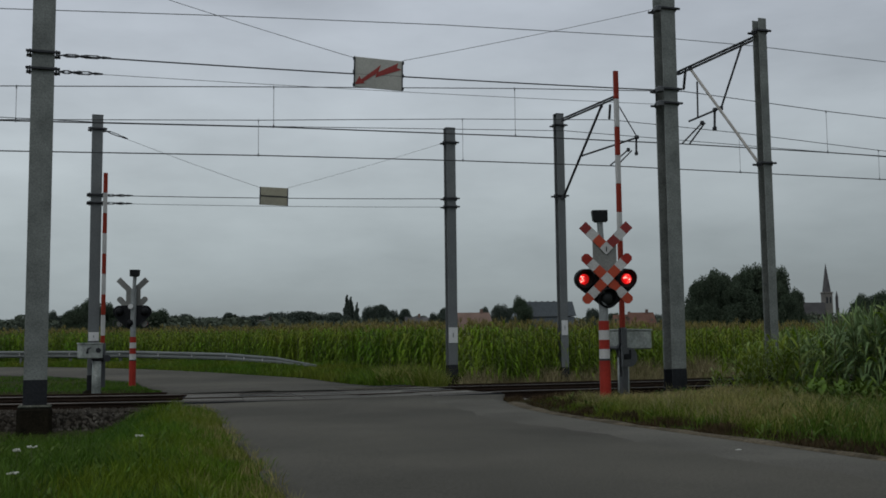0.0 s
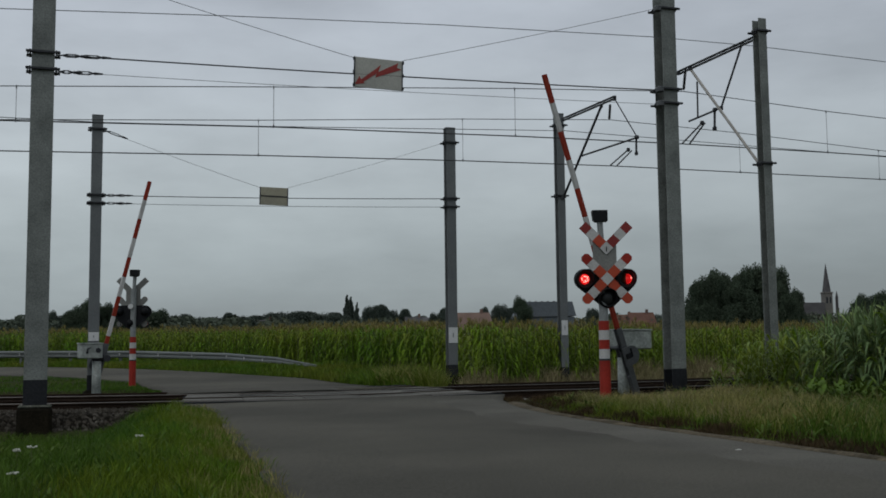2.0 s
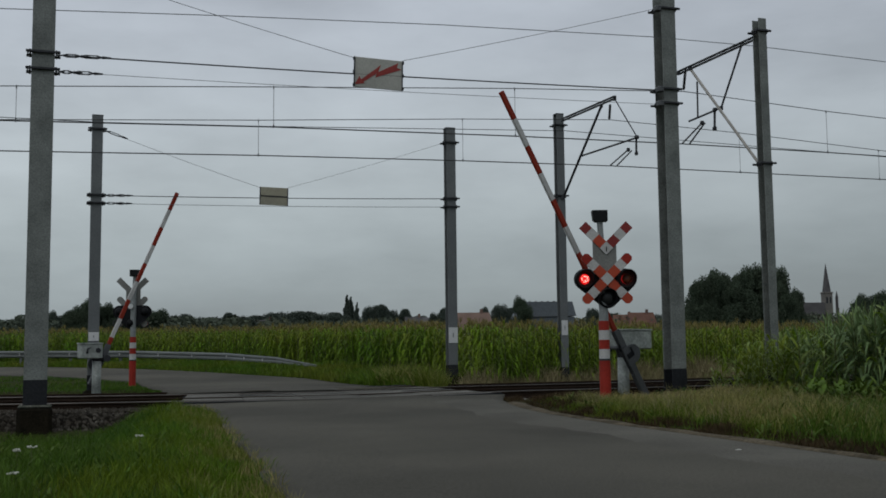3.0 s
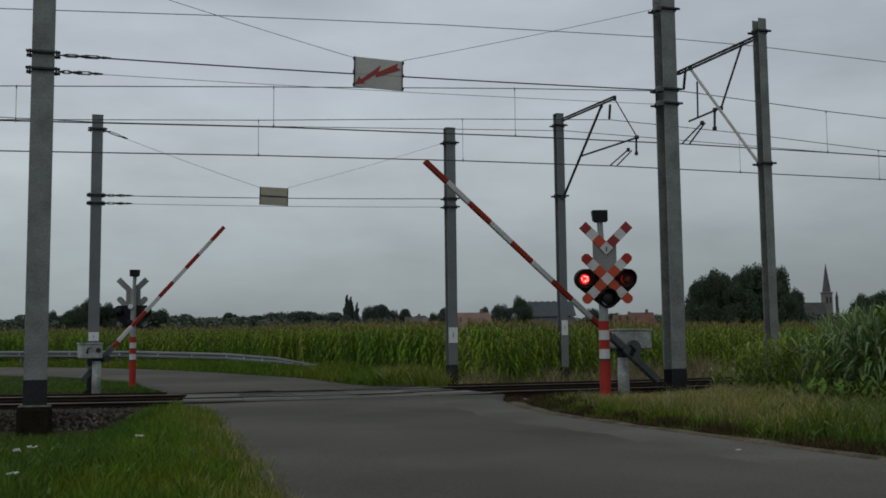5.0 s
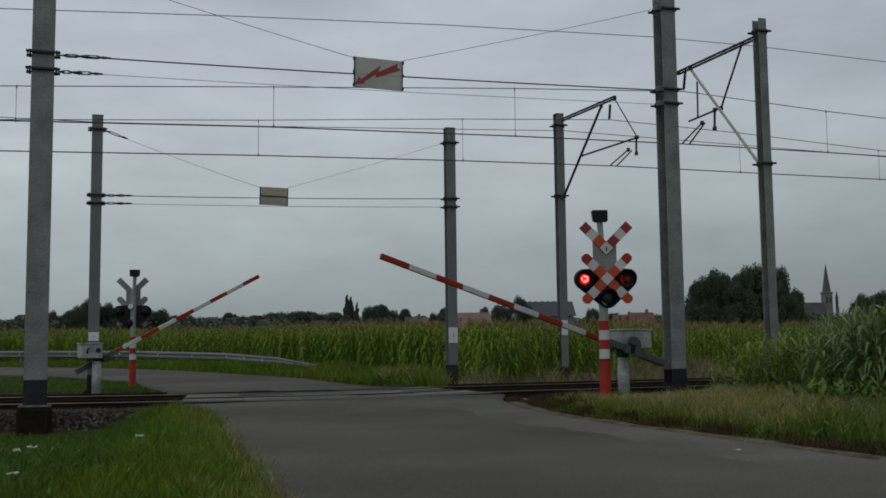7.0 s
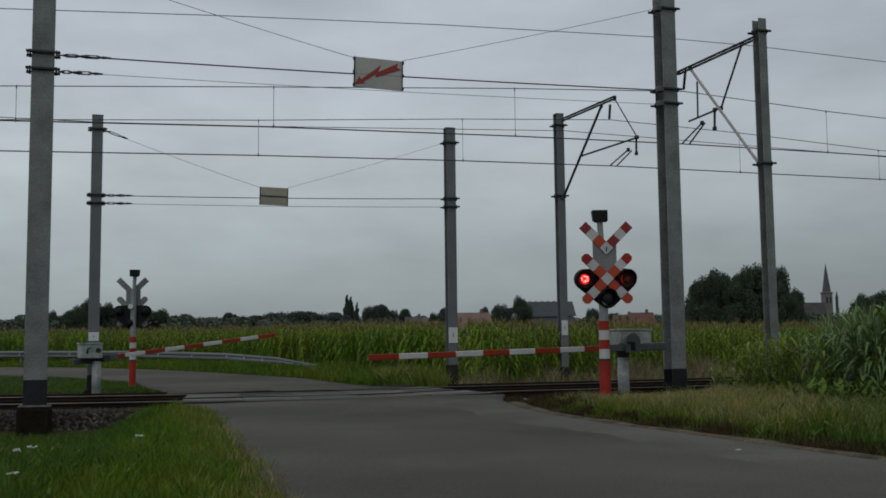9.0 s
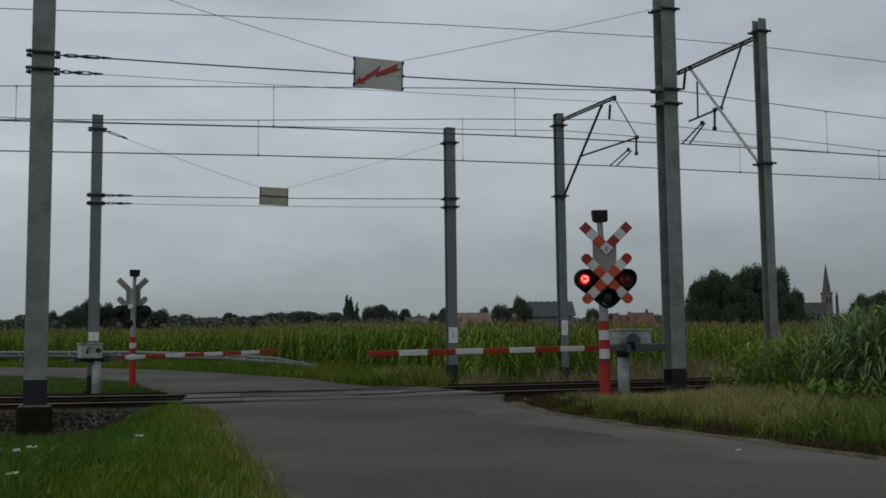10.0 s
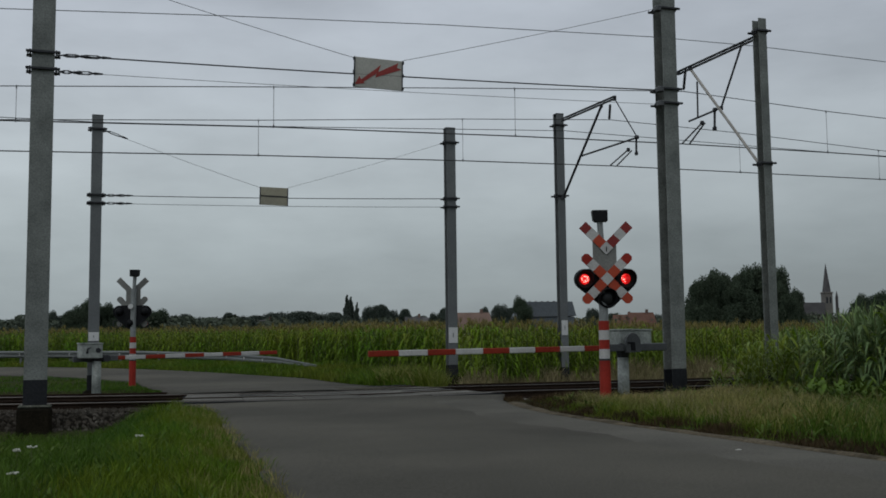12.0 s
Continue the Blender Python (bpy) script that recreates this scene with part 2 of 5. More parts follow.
def sweep(points, r, n=6):
    """A thin round line through points, as verts and faces."""
    vs, fs = [], []
    for i, p in enumerate(points):
        p = Vector(p)
        d = (Vector(points[min(i + 1, len(points) - 1)]) - Vector(points[max(i - 1, 0)])).normalized()
        s = d.cross(Vector((0, 0, 1)))
        s = s.normalized() if s.length > 1e-3 else Vector((1, 0, 0))
        t = s.cross(d)
        for k in range(n):
            a = 2 * math.pi * k / n
            vs.append(p + s * (r * math.cos(a)) + t * (r * math.sin(a)))
        if i:
            for k in range(n):
                b0, b1 = (i - 1) * n, i * n
                fs.append((b0 + k, b0 + (k + 1) % n, b1 + (k + 1) % n, b1 + k))
    return vs, fs


# ---- the plan: tracks, road edges and ground heights ----
def smooth(a, b, t):
    t = min(max((t - a) / (b - a), 0.0), 1.0)
    return t * t * (3 - 2 * t)


def track_y(x):
    c = min(max(x, -13.0), 12.0)
    return 23.35 + 0.32 * c + 0.012 * c * c + (x - c) * (0.32 + 0.024 * c)


def track_slope(x):
    return 0.32 + 0.024 * min(max(x, -13.0), 12.0)


def dip(x):
    """The tracks lie a little lower towards -x."""
    return 0.060 * smooth(1.6, -2.2, x)


def on_track(x, off, z=0.0):
    """The point off metres beyond the near track's centre line."""
    m = track_slope(x)
    k = 1 / math.sqrt(1 + m * m)
    return Vector((x - m * k * off, track_y(x) + k * off, z - dip(x)))


def level(x, y):
    v = y - track_y(x)
    return -dip(x) * smooth(-7, -2, v) * smooth(8, 5.5, v) + 0.11 * smooth(-7, -2, v) + 0.04 * smooth(-1.5, -1.3, v) - 0.10 * smooth(5.5, 8, v) + 0.47 * smooth(9, 27, v)


LEFT = ((-40, 9.0), (0, 0.9), (7.9, -1.2), (11.1, -2.0), (15, -3.05), (18, -3.85), (21.4, -4.9), (40, -11))
RIGHT = ((-40, 13), (0, 6.6), (7.6, 4.6), (9.6, 3.88), (12, 3.15), (14.5, 2.35), (16.5, 1.85), (18.4, 1.38), (20.1, 1.08), (23.5, 0.85), (40, -3))
FAR_OUT = ((26, -0.1), (31, -2.2), (36.2, -4.5), (39.5, -7.9), (43, -12), (46.5, -17), (49.5, -24), (56, -45), (66, -90))
FAR_IN = ((25, -6.3), (31, -8.5), (34.8, -9.9), (37.5, -12.5), (39.6, -16.3), (42.5, -24), (48.5, -45), (57.5, -90))


def along(table, y):
    for (y0, x0), (y1, x1) in zip(table, table[1:]):
        if y <= y1 or (y1, x1) == table[-1]:
            return x0 + (x1 - x0) * (y - y0) / (y1 - y0)


def across(table, x):
    """y of a far road edge at x."""
    for (y0, x0), (y1, x1) in zip(table, table[1:]):
        if x >= x1 or (y1, x1) == table[-1]:
            return y0 + (y1 - y0) * (x - x0) / (x1 - x0)


def on_road(x, y, grow=0.0):
    v = y - track_y(x)
    if v < 5.5:
        return along(LEFT, y) - grow < x < along(RIGHT, y) + grow
    if x > 0.2 + grow:
        return False
    return y < across(FAR_OUT, x) + grow and (x > -6.3 or y > across(FAR_IN, x) - grow)


def ground(x, y):
    v = y - track_y(x)
    z = level(x, y)
    if on_road(x, y, 0.5):
        return z - 0.06 - (0.10 if -2.5 < v < 5.6 else 0)
    if v < 0:
        d = along(LEFT, y) - x
        z -= 0.50 * smooth(0.6, 2.4, d) * smooth(-12, -7, v)
        z += 0.05 * smooth(0.3, 1.5, x - along(RIGHT, y)) * smooth(1.0, -4, v)
    bed = smooth(-3.4, -2.3, v) * smooth(7.2, 6.2, v)
    z = z * (1 - bed) - 0.32 * bed
    if v > 6:
        if x < -0.5:
            z += 0.06 * smooth(0.4, 4.5, y - across(FAR_OUT, x)) * smooth(0, -4, x)
        else:
            z -= 0.10 * smooth(0, 3, x)
    return z + 0.03 * noise.noise(Vector((x * 0.6, y * 0.6, 0)))


def axis(spans):
    out = []
    for a, b, s in spans:
        n = max(1, round((b - a) / s))
        out += [a + (b - a) * i / n for i in range(n)]
    return out + [spans[-1][1]]


def build_ground():
    xs = axis(((-3500, -300, 800), (-300, -60, 40), (-60, -28, 2), (-28, 14, 0.4), (14, 40, 1.5), (40, 300, 40), (300, 3500, 800)))
    ys = axis(((-900, -60, 210), (-60, 4, 4), (4, 52, 0.4), (52, 90, 2), (90, 400, 40), (400, 4500, 700)))
    vs = [(x, y, ground(x, y)) for y in ys for x in xs]
    w = len(xs)
    fs = [(j * w + i, j * w + i + 1, (j + 1) * w + i + 1, (j + 1) * w + i) for j in range(len(ys) - 1) for i in range(w - 1)]
    ob = soup("ground", vs, fs, "soil", None, "flat farmland soil under grass and crops", "structure")
    ob.data.shade_smooth()


def strip(name, rows, n, mat, label, kind="structure", drop=0.12, crown=0.03):
    """A surface through rows of (left point, right point), with a skirt down at both sides."""
    vs, fs = [], []
    for (x0, y0), (x1, y1) in rows:
        for k in range(-1, n + 2):
            t = min(max(k / n, 0), 1)
            x, y = x0 + (x1 - x0) * t, y0 + (y1 - y0) * t
            z = level(x, y) + crown * (1 - (2 * t - 1) ** 2) * 0.8 + 0.006 * noise.noise(Vector((x, y, 3)))
            vs.append((x, y, z - (drop if k in (-1, n + 1) else 0)))
    w = n + 3
    fs = [(j * w + i, j * w + i + 1, (j + 1) * w + i + 1, (j + 1) * w + i) for j in range(len(rows) - 1) for i in range(w - 1)]
    ob = soup(name, vs, fs, mat, None, label, kind)
    ob.data.shade_smooth()
    return ob


def build_road():
    rows = []
    y = -40.0
    while y < 30:
        x0, x1 = along(LEFT, y), along(RIGHT, y)
        ends = []
        for x in (x0, x1):
            x += 0.12 * noise.noise(Vector((x, y * 0.8, 9))) + 0.05 * noise.noise(Vector((x, y * 3.1, 2)))
            ends.append((x, y))
        if y - track_y(x0) > -1.75:
            break
        rows.append(tuple(ends))
        y += 0.35 if y > 4 else 2
    # the last rows bend to run along the track
    e0, e1 = on_track(-5.35, -1.42), on_track(0.78, -1.42)
    last = rows[-1]
    for k in (0.25, 0.5, 0.75, 1.0):
        rows.append(tuple((a[0] + (e[0] - a[0]) * k, a[1] + (e[1] - a[1]) * k) for a, e in zip(last, (e0, e1))))
    strip("road", rows, 24, "asphalt", "worn grey asphalt lane leading up to the tracks")
    for side, table, a, b in ((1, RIGHT, -0.10, 0.24),):
        rows = []
        y = 3.0
        while y < 19.6:
            x = along(table, y)
            w = b * (0.75 + 0.8 * noise.noise(Vector((side * 7, y * 0.9, 1)))) + 0.15 * smooth(17.5, 21, y)
            rows.append(tuple(sorted(((x + side * a, y), (x + side * max(w, 0.04), y)))))
            y += 0.25
        strip("road_edge", rows, 3, "edge", "crumbling sandy edge of the lane", "structure", 0.08, 0.03)
    # paler dusty margin of the lane
    rows = []
    y = 5.5
    while y < 20.4:
        x = along(RIGHT, y)
        w = 1.5 + 0.7 * noise.noise(Vector((4, y * 0.35, 6))) + 0.25 * noise.noise(Vector((7, y * 1.7, 6)))
        rows.append(((x - w, y), (x - 0.06, y)))
        y += 0.3
    strip("road_margin", rows, 8, "dusty", "dusty worn asphalt margin of the lane", "structure", 0.02, 0.036)
    rows = []
    e0, e1 = on_track(-5.2, 4.95), on_track(1.1, 4.95)
    rows.append(((e0.x, e0.y), (e1.x, e1.y)))
    for i in range(40):
        t = i / 39
        rows.append((spot(FAR_IN, t), spot(FAR_OUT, t)))
    strip("road_far", rows, 12, "asphalt", "grey asphalt lane bending away beyond the tracks")


def spot(table, t):
    """The point at share t of a polyline (denser near its start)."""
    t = t ** 1.4 * (len(table) - 1)
    k = min(int(t), len(table) - 2)
    (y0, x0), (y1, x1) = table[k], table[k + 1]
    return (x0 + (x1 - x0) * (t - k), y0 + (y1 - y0) * (t - k))


def track_line(profile, off, x0, x1, step=0.8):
    """A profile of (side, height) swept along the track."""
    vs, fs = [], []
    n = len(profile)
    k = round((x1 - x0) / step)
    for i in range(k + 1):
        x = x0 + (x1 - x0) * i / k
        for s, z in profile:
            vs.append(on_track(x, off + s, z))
        if i:
            for j in range(n):
                a, b = (i - 1) * n, i * n
                fs.append((a + j, a + (j + 1) % n, b + (j + 1) % n, b + j))
    fs += [tuple(range(n))[::-1], tuple(range(len(vs) - n, len(vs)))]
    return vs, fs


GAUGE = 0.755
FAR_TRACK = 3.55
RAIL_TOP = 0.15


def build_tracks():
    web = [(-0.07, -0.02), (-0.07, 0.0), (-0.012, 0.03), (-0.012, 0.10), (-0.034, 0.115), (-0.034, 0.138),
           (0.034, 0.138), (0.034, 0.115), (0.012, 0.10), (0.012, 0.03), (0.07, 0.0), (0.07, -0.02)]
    head = [(-0.035, 0.139), (-0.030, RAIL_TOP), (0.030, RAIL_TOP), (0.035, 0.139)]
    for track, where in ((0.0, "near"), (FAR_TRACK, "far")):
        for s in (-GAUGE, GAUGE):
            vs, fs = track_line(web, track + s, -60, 45, 1.0)
            ob = soup("rail", vs, fs, "rail", None, "rusty steel running rail with a worn head, glint painted on near rails")
            tagged(ob, category="rail", group="running rails", kind="structure")
            vs, fs = track_line(head, track + s, -60, 45, 1.0)
            # glint put into the material: bright head on each track's near rail only
            soup("rail_head", vs, fs, "railhead" if s < 0 else "rail", ob)
    bed = [(-2.6, -0.40), (-1.75, -0.06), (FAR_TRACK + 1.75, -0.06), (FAR_TRACK + 2.6, -0.40)]
    vs, fs = track_line(bed, 0, -60, 45, 1.0)
    soup("trackbed", vs, fs, "bed", None, "bed under both tracks, darkened like shaded gaps between ballast stones", "structure")
    # sleepers beside the road
    bm = B()
    box(bm, (0, 0, 0), (0.26, 2.5, 0.16), 0.02)
    first = part("sleeper", bm, "sleeper")
    me = first.data
    bpy.data.objects.remove(first)
    for track in (0.0, FAR_TRACK):
        for i in range(60):
            x = -22 + i * 0.6
            if -5.6 < x < 0.95:
                continue
            o = new("sleeper", me)
            p = on_track(x, track, -0.10)
            o.matrix_basis = pose(p.x, p.y, p.z, 0, 0, math.degrees(math.atan(track_slope(x))))
            tagged(o, "weathered concrete sleeper bedded in ballast", "sleeper", "railway sleepers", "structure")
    # loose stones on the bed
    rnd = random.Random(5)
    vs, fs = [], []
    for i in range(21000):
        if i < 16000:
            x, off = rnd.uniform(-16, -4.6), rnd.uniform(-2.7, 1.3)
        else:
            x, off = rnd.uniform(1.2, 13), rnd.uniform(-2.5, 1.3)
        p = on_track(x, off)
        z = -0.06 if off > -1.75 else -0.06 - (-1.75 - off) * 0.40
        s = rnd.uniform(0.018, 0.042)
        k = len(vs)
        ring = [Vector((rnd.uniform(-1, 1), rnd.uniform(-1, 1), rnd.uniform(-1, 1))).normalized() * s for _ in range(4)]
        base = Vector((p.x, p.y, z + 0.01))
        vs += [base + Vector((s, 0, 0)) + ring[0] * .3, base + Vector((-s * .5, s * .9, 0)) + ring[1] * .3,
               base + Vector((-s * .5, -s * .9, 0)) + ring[2] * .3, base + Vector((0, 0, s * 1.1)) + ring[3] * .4,
               base + Vector((0, 0, -s))]
        fs += [(k, k + 1, k + 3), (k + 1, k + 2, k + 3), (k + 2, k, k + 3), (k + 1, k, k + 4), (k + 2, k + 1, k + 4), (k, k + 2, k + 4)]
    soup("ballast_stones", vs, fs, "ballast", None, "loose grey-brown crushed ballast stones", "stuff")
    tagged(bpy.data.objects["ballast_stones"], category="ballast")
    # panels of the level crossing between and beside the rails
    lanes = ((-1.40, -0.83), (-0.66, -0.01), (0.01, 0.66), (0.83, 1.75), (1.77, FAR_TRACK - 0.83),
             (FAR_TRACK - 0.66, FAR_TRACK - 0.01), (FAR_TRACK + 0.01, FAR_TRACK + 0.66), (FAR_TRACK + 0.83, FAR_TRACK + 1.40))
    deck = thing("crossing_deck", "worn grey crossing panels flush with the rails", "level crossing")
    tagged(deck, kind="structure")
    for a, b in lanes:
        n = 5
        for i in range(n):
            x0 = -5.35 + 6.05 * i / n + 0.008
            x1 = -5.35 + 6.05 * (i + 1) / n - 0.008
            bm = B()
            q = [on_track(x0, a), on_track(x1, a), on_track(x1, b), on_track(x0, b)]
            h = 0.128 + 0.005 * ((i * 7 + int(a * 10)) % 3)
            lo = [bm.verts.new((v.x, v.y, v.z)) for v in q]
            hi = [bm.verts.new((v.x, v.y, v.z + h)) for v in q]
            bm.faces.new(lo[::-1])
            bm.faces.new(hi)
            for k in range(4):
                bm.faces.new((lo[k], lo[(k + 1) % 4], hi[(k + 1) % 4], hi[k]))
            part("panel", bm, "panel", deck)
    for off, top in ((-1.44, 0.152), (1.76, 0.140), (FAR_TRACK + 1.44, 0.155)):
        vs, fs = track_line([(-0.03, -0.05), (-0.03, top), (0.03, top), (0.03, -0.05)], off, -5.4, 0.7, 0.4)
        soup("edge_beam", vs, fs, "foot", deck, "black rubber edge strip")


# ---- overhead line masts ----
def ibeam(bm, w, d, z0, z1, flange=0.024, web=0.016):
    """A channel section, open towards -x: flanges w wide at front and back, d deep."""
    for y in (-d / 2 + flange / 2, d / 2 - flange / 2):
        box(bm, (0, y, (z0 + z1) / 2), (w, flange, z1 - z0), 0.004)
    box(bm, (w / 2 - web, 0, (z0 + z1) / 2), (web, d - 2 * flange, z1 - z0))
    return bm


def mast(x, y, z0, z1, w, d, turn, mat, foot, label, clamps=(), plate=None, foundation=0.5, cap=False):
    t = thing("overhead_line_mast", label, "mast", pose(x, y, z0, 0, 0, turn), "overhead line masts")
    h = z1 - z0
    part("beam", ibeam(B(), w, d, foot - 0.02, h), mat, t)
    part("painted_foot", ibeam(B(), w + 0.008, d + 0.008, 0, foot), "foot", t, "black tar-painted mast foot")
    bm = B()
    box(bm, (0, 0, -foundation / 2 + 0.02), (w + 0.20, d + 0.30, foundation), 0.07)
    part("foundation", bm, "concrete", t, "near-black concrete foundation block")
    if foundation > 0.7:
        bm = box(B(), (0, 0, 0.012), (w + 0.17, d + 0.27, 0.05), 0.024)
        part("foundation_rim", bm, "moss", t, "pale lichen-covered rim of the foundation")
    for z in clamps:
        bm = B()
        for s in (-1, 1):
            box(bm, (0, s * (d / 2 + 0.03), z - z0), (w + 0.20, 0.05, 0.045), 0.006)
            tube(bm, (s * (w / 2 + 0.07), -d / 2 - 0.06, z - z0), (s * (w / 2 + 0.07), d / 2 + 0.06, z - z0), 0.014, n=6)
            box(bm, (s * (w / 2 + 0.03), 0, z - z0), (0.03, d * 0.8, 0.11), 0.005)
        part("clamp", bm, "darksteel", t, "dark steel clamp round the mast")
        if w > 0.3 and x > 0:
            part("clamp_bracket", box(B(), (-w / 2 - 0.09, -d / 2 + 0.02, z - z0 - 0.03), (0.14, 0.16, 0.13), 0.02), "steel", t)
    if plate:
        bm = B()
        box(bm, (0, -d / 2 - 0.012, plate[0] - z0), (plate[1], 0.012, plate[2]), 0.002)
        pl = part("mast_plate", bm, "plate", t, "white mast plate with a worn dark mark")
        bm = B()
        box(bm, (0, -d / 2 - 0.020, plate[0] - z0), (plate[1] * 0.12, 0.004, plate[2] * 0.28))
        part("mark", bm, "grey", pl)
    if cap:
        bm = B()
        box(bm, (0, 0, h + 0.01), (w + 0.01, d + 0.01, 0.02), 0.004)
        part("cap", bm, "darksteel", t)
    return t


MAST_TURN = 19.5


def build_masts():
    near = "tall grey steel mast on a concrete base beside the tracks"
    far = "grey steel mast beyond the tracks with a black foot"
    mast(-7.26, 19.18, 0.10, 8.7, 0.39, 0.285, 19.5, "mast", 0.48, near, (6.49, 6.18), None, 0.75)
    mast(5.02, 23.51, 0.10, 8.9, 0.35, 0.37, 19.5, "mast", 0.47, near, (8.56, 6.73, 6.41))
    mast(7.41, 24.37, 0.05, 8.6, 0.21, 0.25, 19.5, "mast", 0.47, "grey steel mast with a bracket arm, standing behind maize", (8.30, 5.20), None, 0.5)
    mast(-8.93, 27.43, 0.10, 7.18, 0.27, 0.24, 19.5, "farmast", 0.40, far, (6.83, 5.11, 4.90), (1.47, 0.25, 0.22), 0.5, True)
    mast(0.22, 30.67, 0.26, 7.42, 0.28, 0.24, 19.5, "farmast", 0.36, far, (7.0, 5.37, 5.13), (1.45, 0.27, 0.44), 0.6, True)
    mast(3.52, 31.84, 0.10, 8.06, 0.24, 0.24, 19.5, "farmast", 0.40, "slim grey steel mast with a bracket arm beyond the tracks", (7.72, 5.58), (1.65, 0.2, 0.44), 0.5, True)


def bracket(name_label, top, tip, heel, stay_top, stay_low, reg, steady):
    """The arm that holds the wires out from its mast: top tube, strut, registration arm and steady arms."""
    t = thing("bracket_arm", name_label, "bracket", None, "bracket arms")
    bm = B()
    for k in (-0.035, 0.035):
        bar(bm, Vector(top) + Vector((0, 0, k)), Vector(tip) + Vector((0, 0, k)), 0.06, 0.035)
    part("top_arm", bm, "darksteel", t)
    for p in (stay_top, stay_low, reg[0][0], reg[0][1], reg[-1][0], reg[-1][1], tip, steady[0][0]):
        part("joint", box(B(), p, (0.09, 0.09, 0.10), 0.015), "darksteel", t, "bolted joint of the arm")
    part("strut", tube(B(), stay_low, stay_top, 0.036, n=8), heel, t, "slanting tubular strut")
    bm = B()
    for a, b, r in reg:
        tube(bm, a, b, r, n=6)
    part("registration_arm", bm, "darksteel", t)
    for a, b in steady:
        part("steady_arm", tube(B(), a, b, 0.022, n=6), "steel", t)
    return t


def insulated(t, a, b, n=14, r=0.042):
    bm = B()
    a, b = Vector(a), Vector(b)
    tube(bm, a, b, 0.014, n=6)
    for i in range(n):
        p = a + (b - a) * ((i + 1) / (n + 1))
        q = (b - a).normalized() * 0.012
        tube(bm, p - q, p + q, r, r * 0.6, 8)
    return part("insulator", bm, "darksteel", t, "dark ribbed insulator")


def line(name, label, points, r, mat, sag=0.0, n=24, category="wire"):
    pts = []
    for a, b in zip(points, points[1:]):
        a, b = Vector(a), Vector(b)
        for i in range(n):
            k = i / n
            p = a.lerp(b, k)
            p.z -= sag * 4 * k * (1 - k)
            pts.append(p)
    pts.append(Vector(points[-1]))
    vs, fs = sweep(pts, r)
    return tagged(soup(name, vs, fs, mat, None, label), category=category)


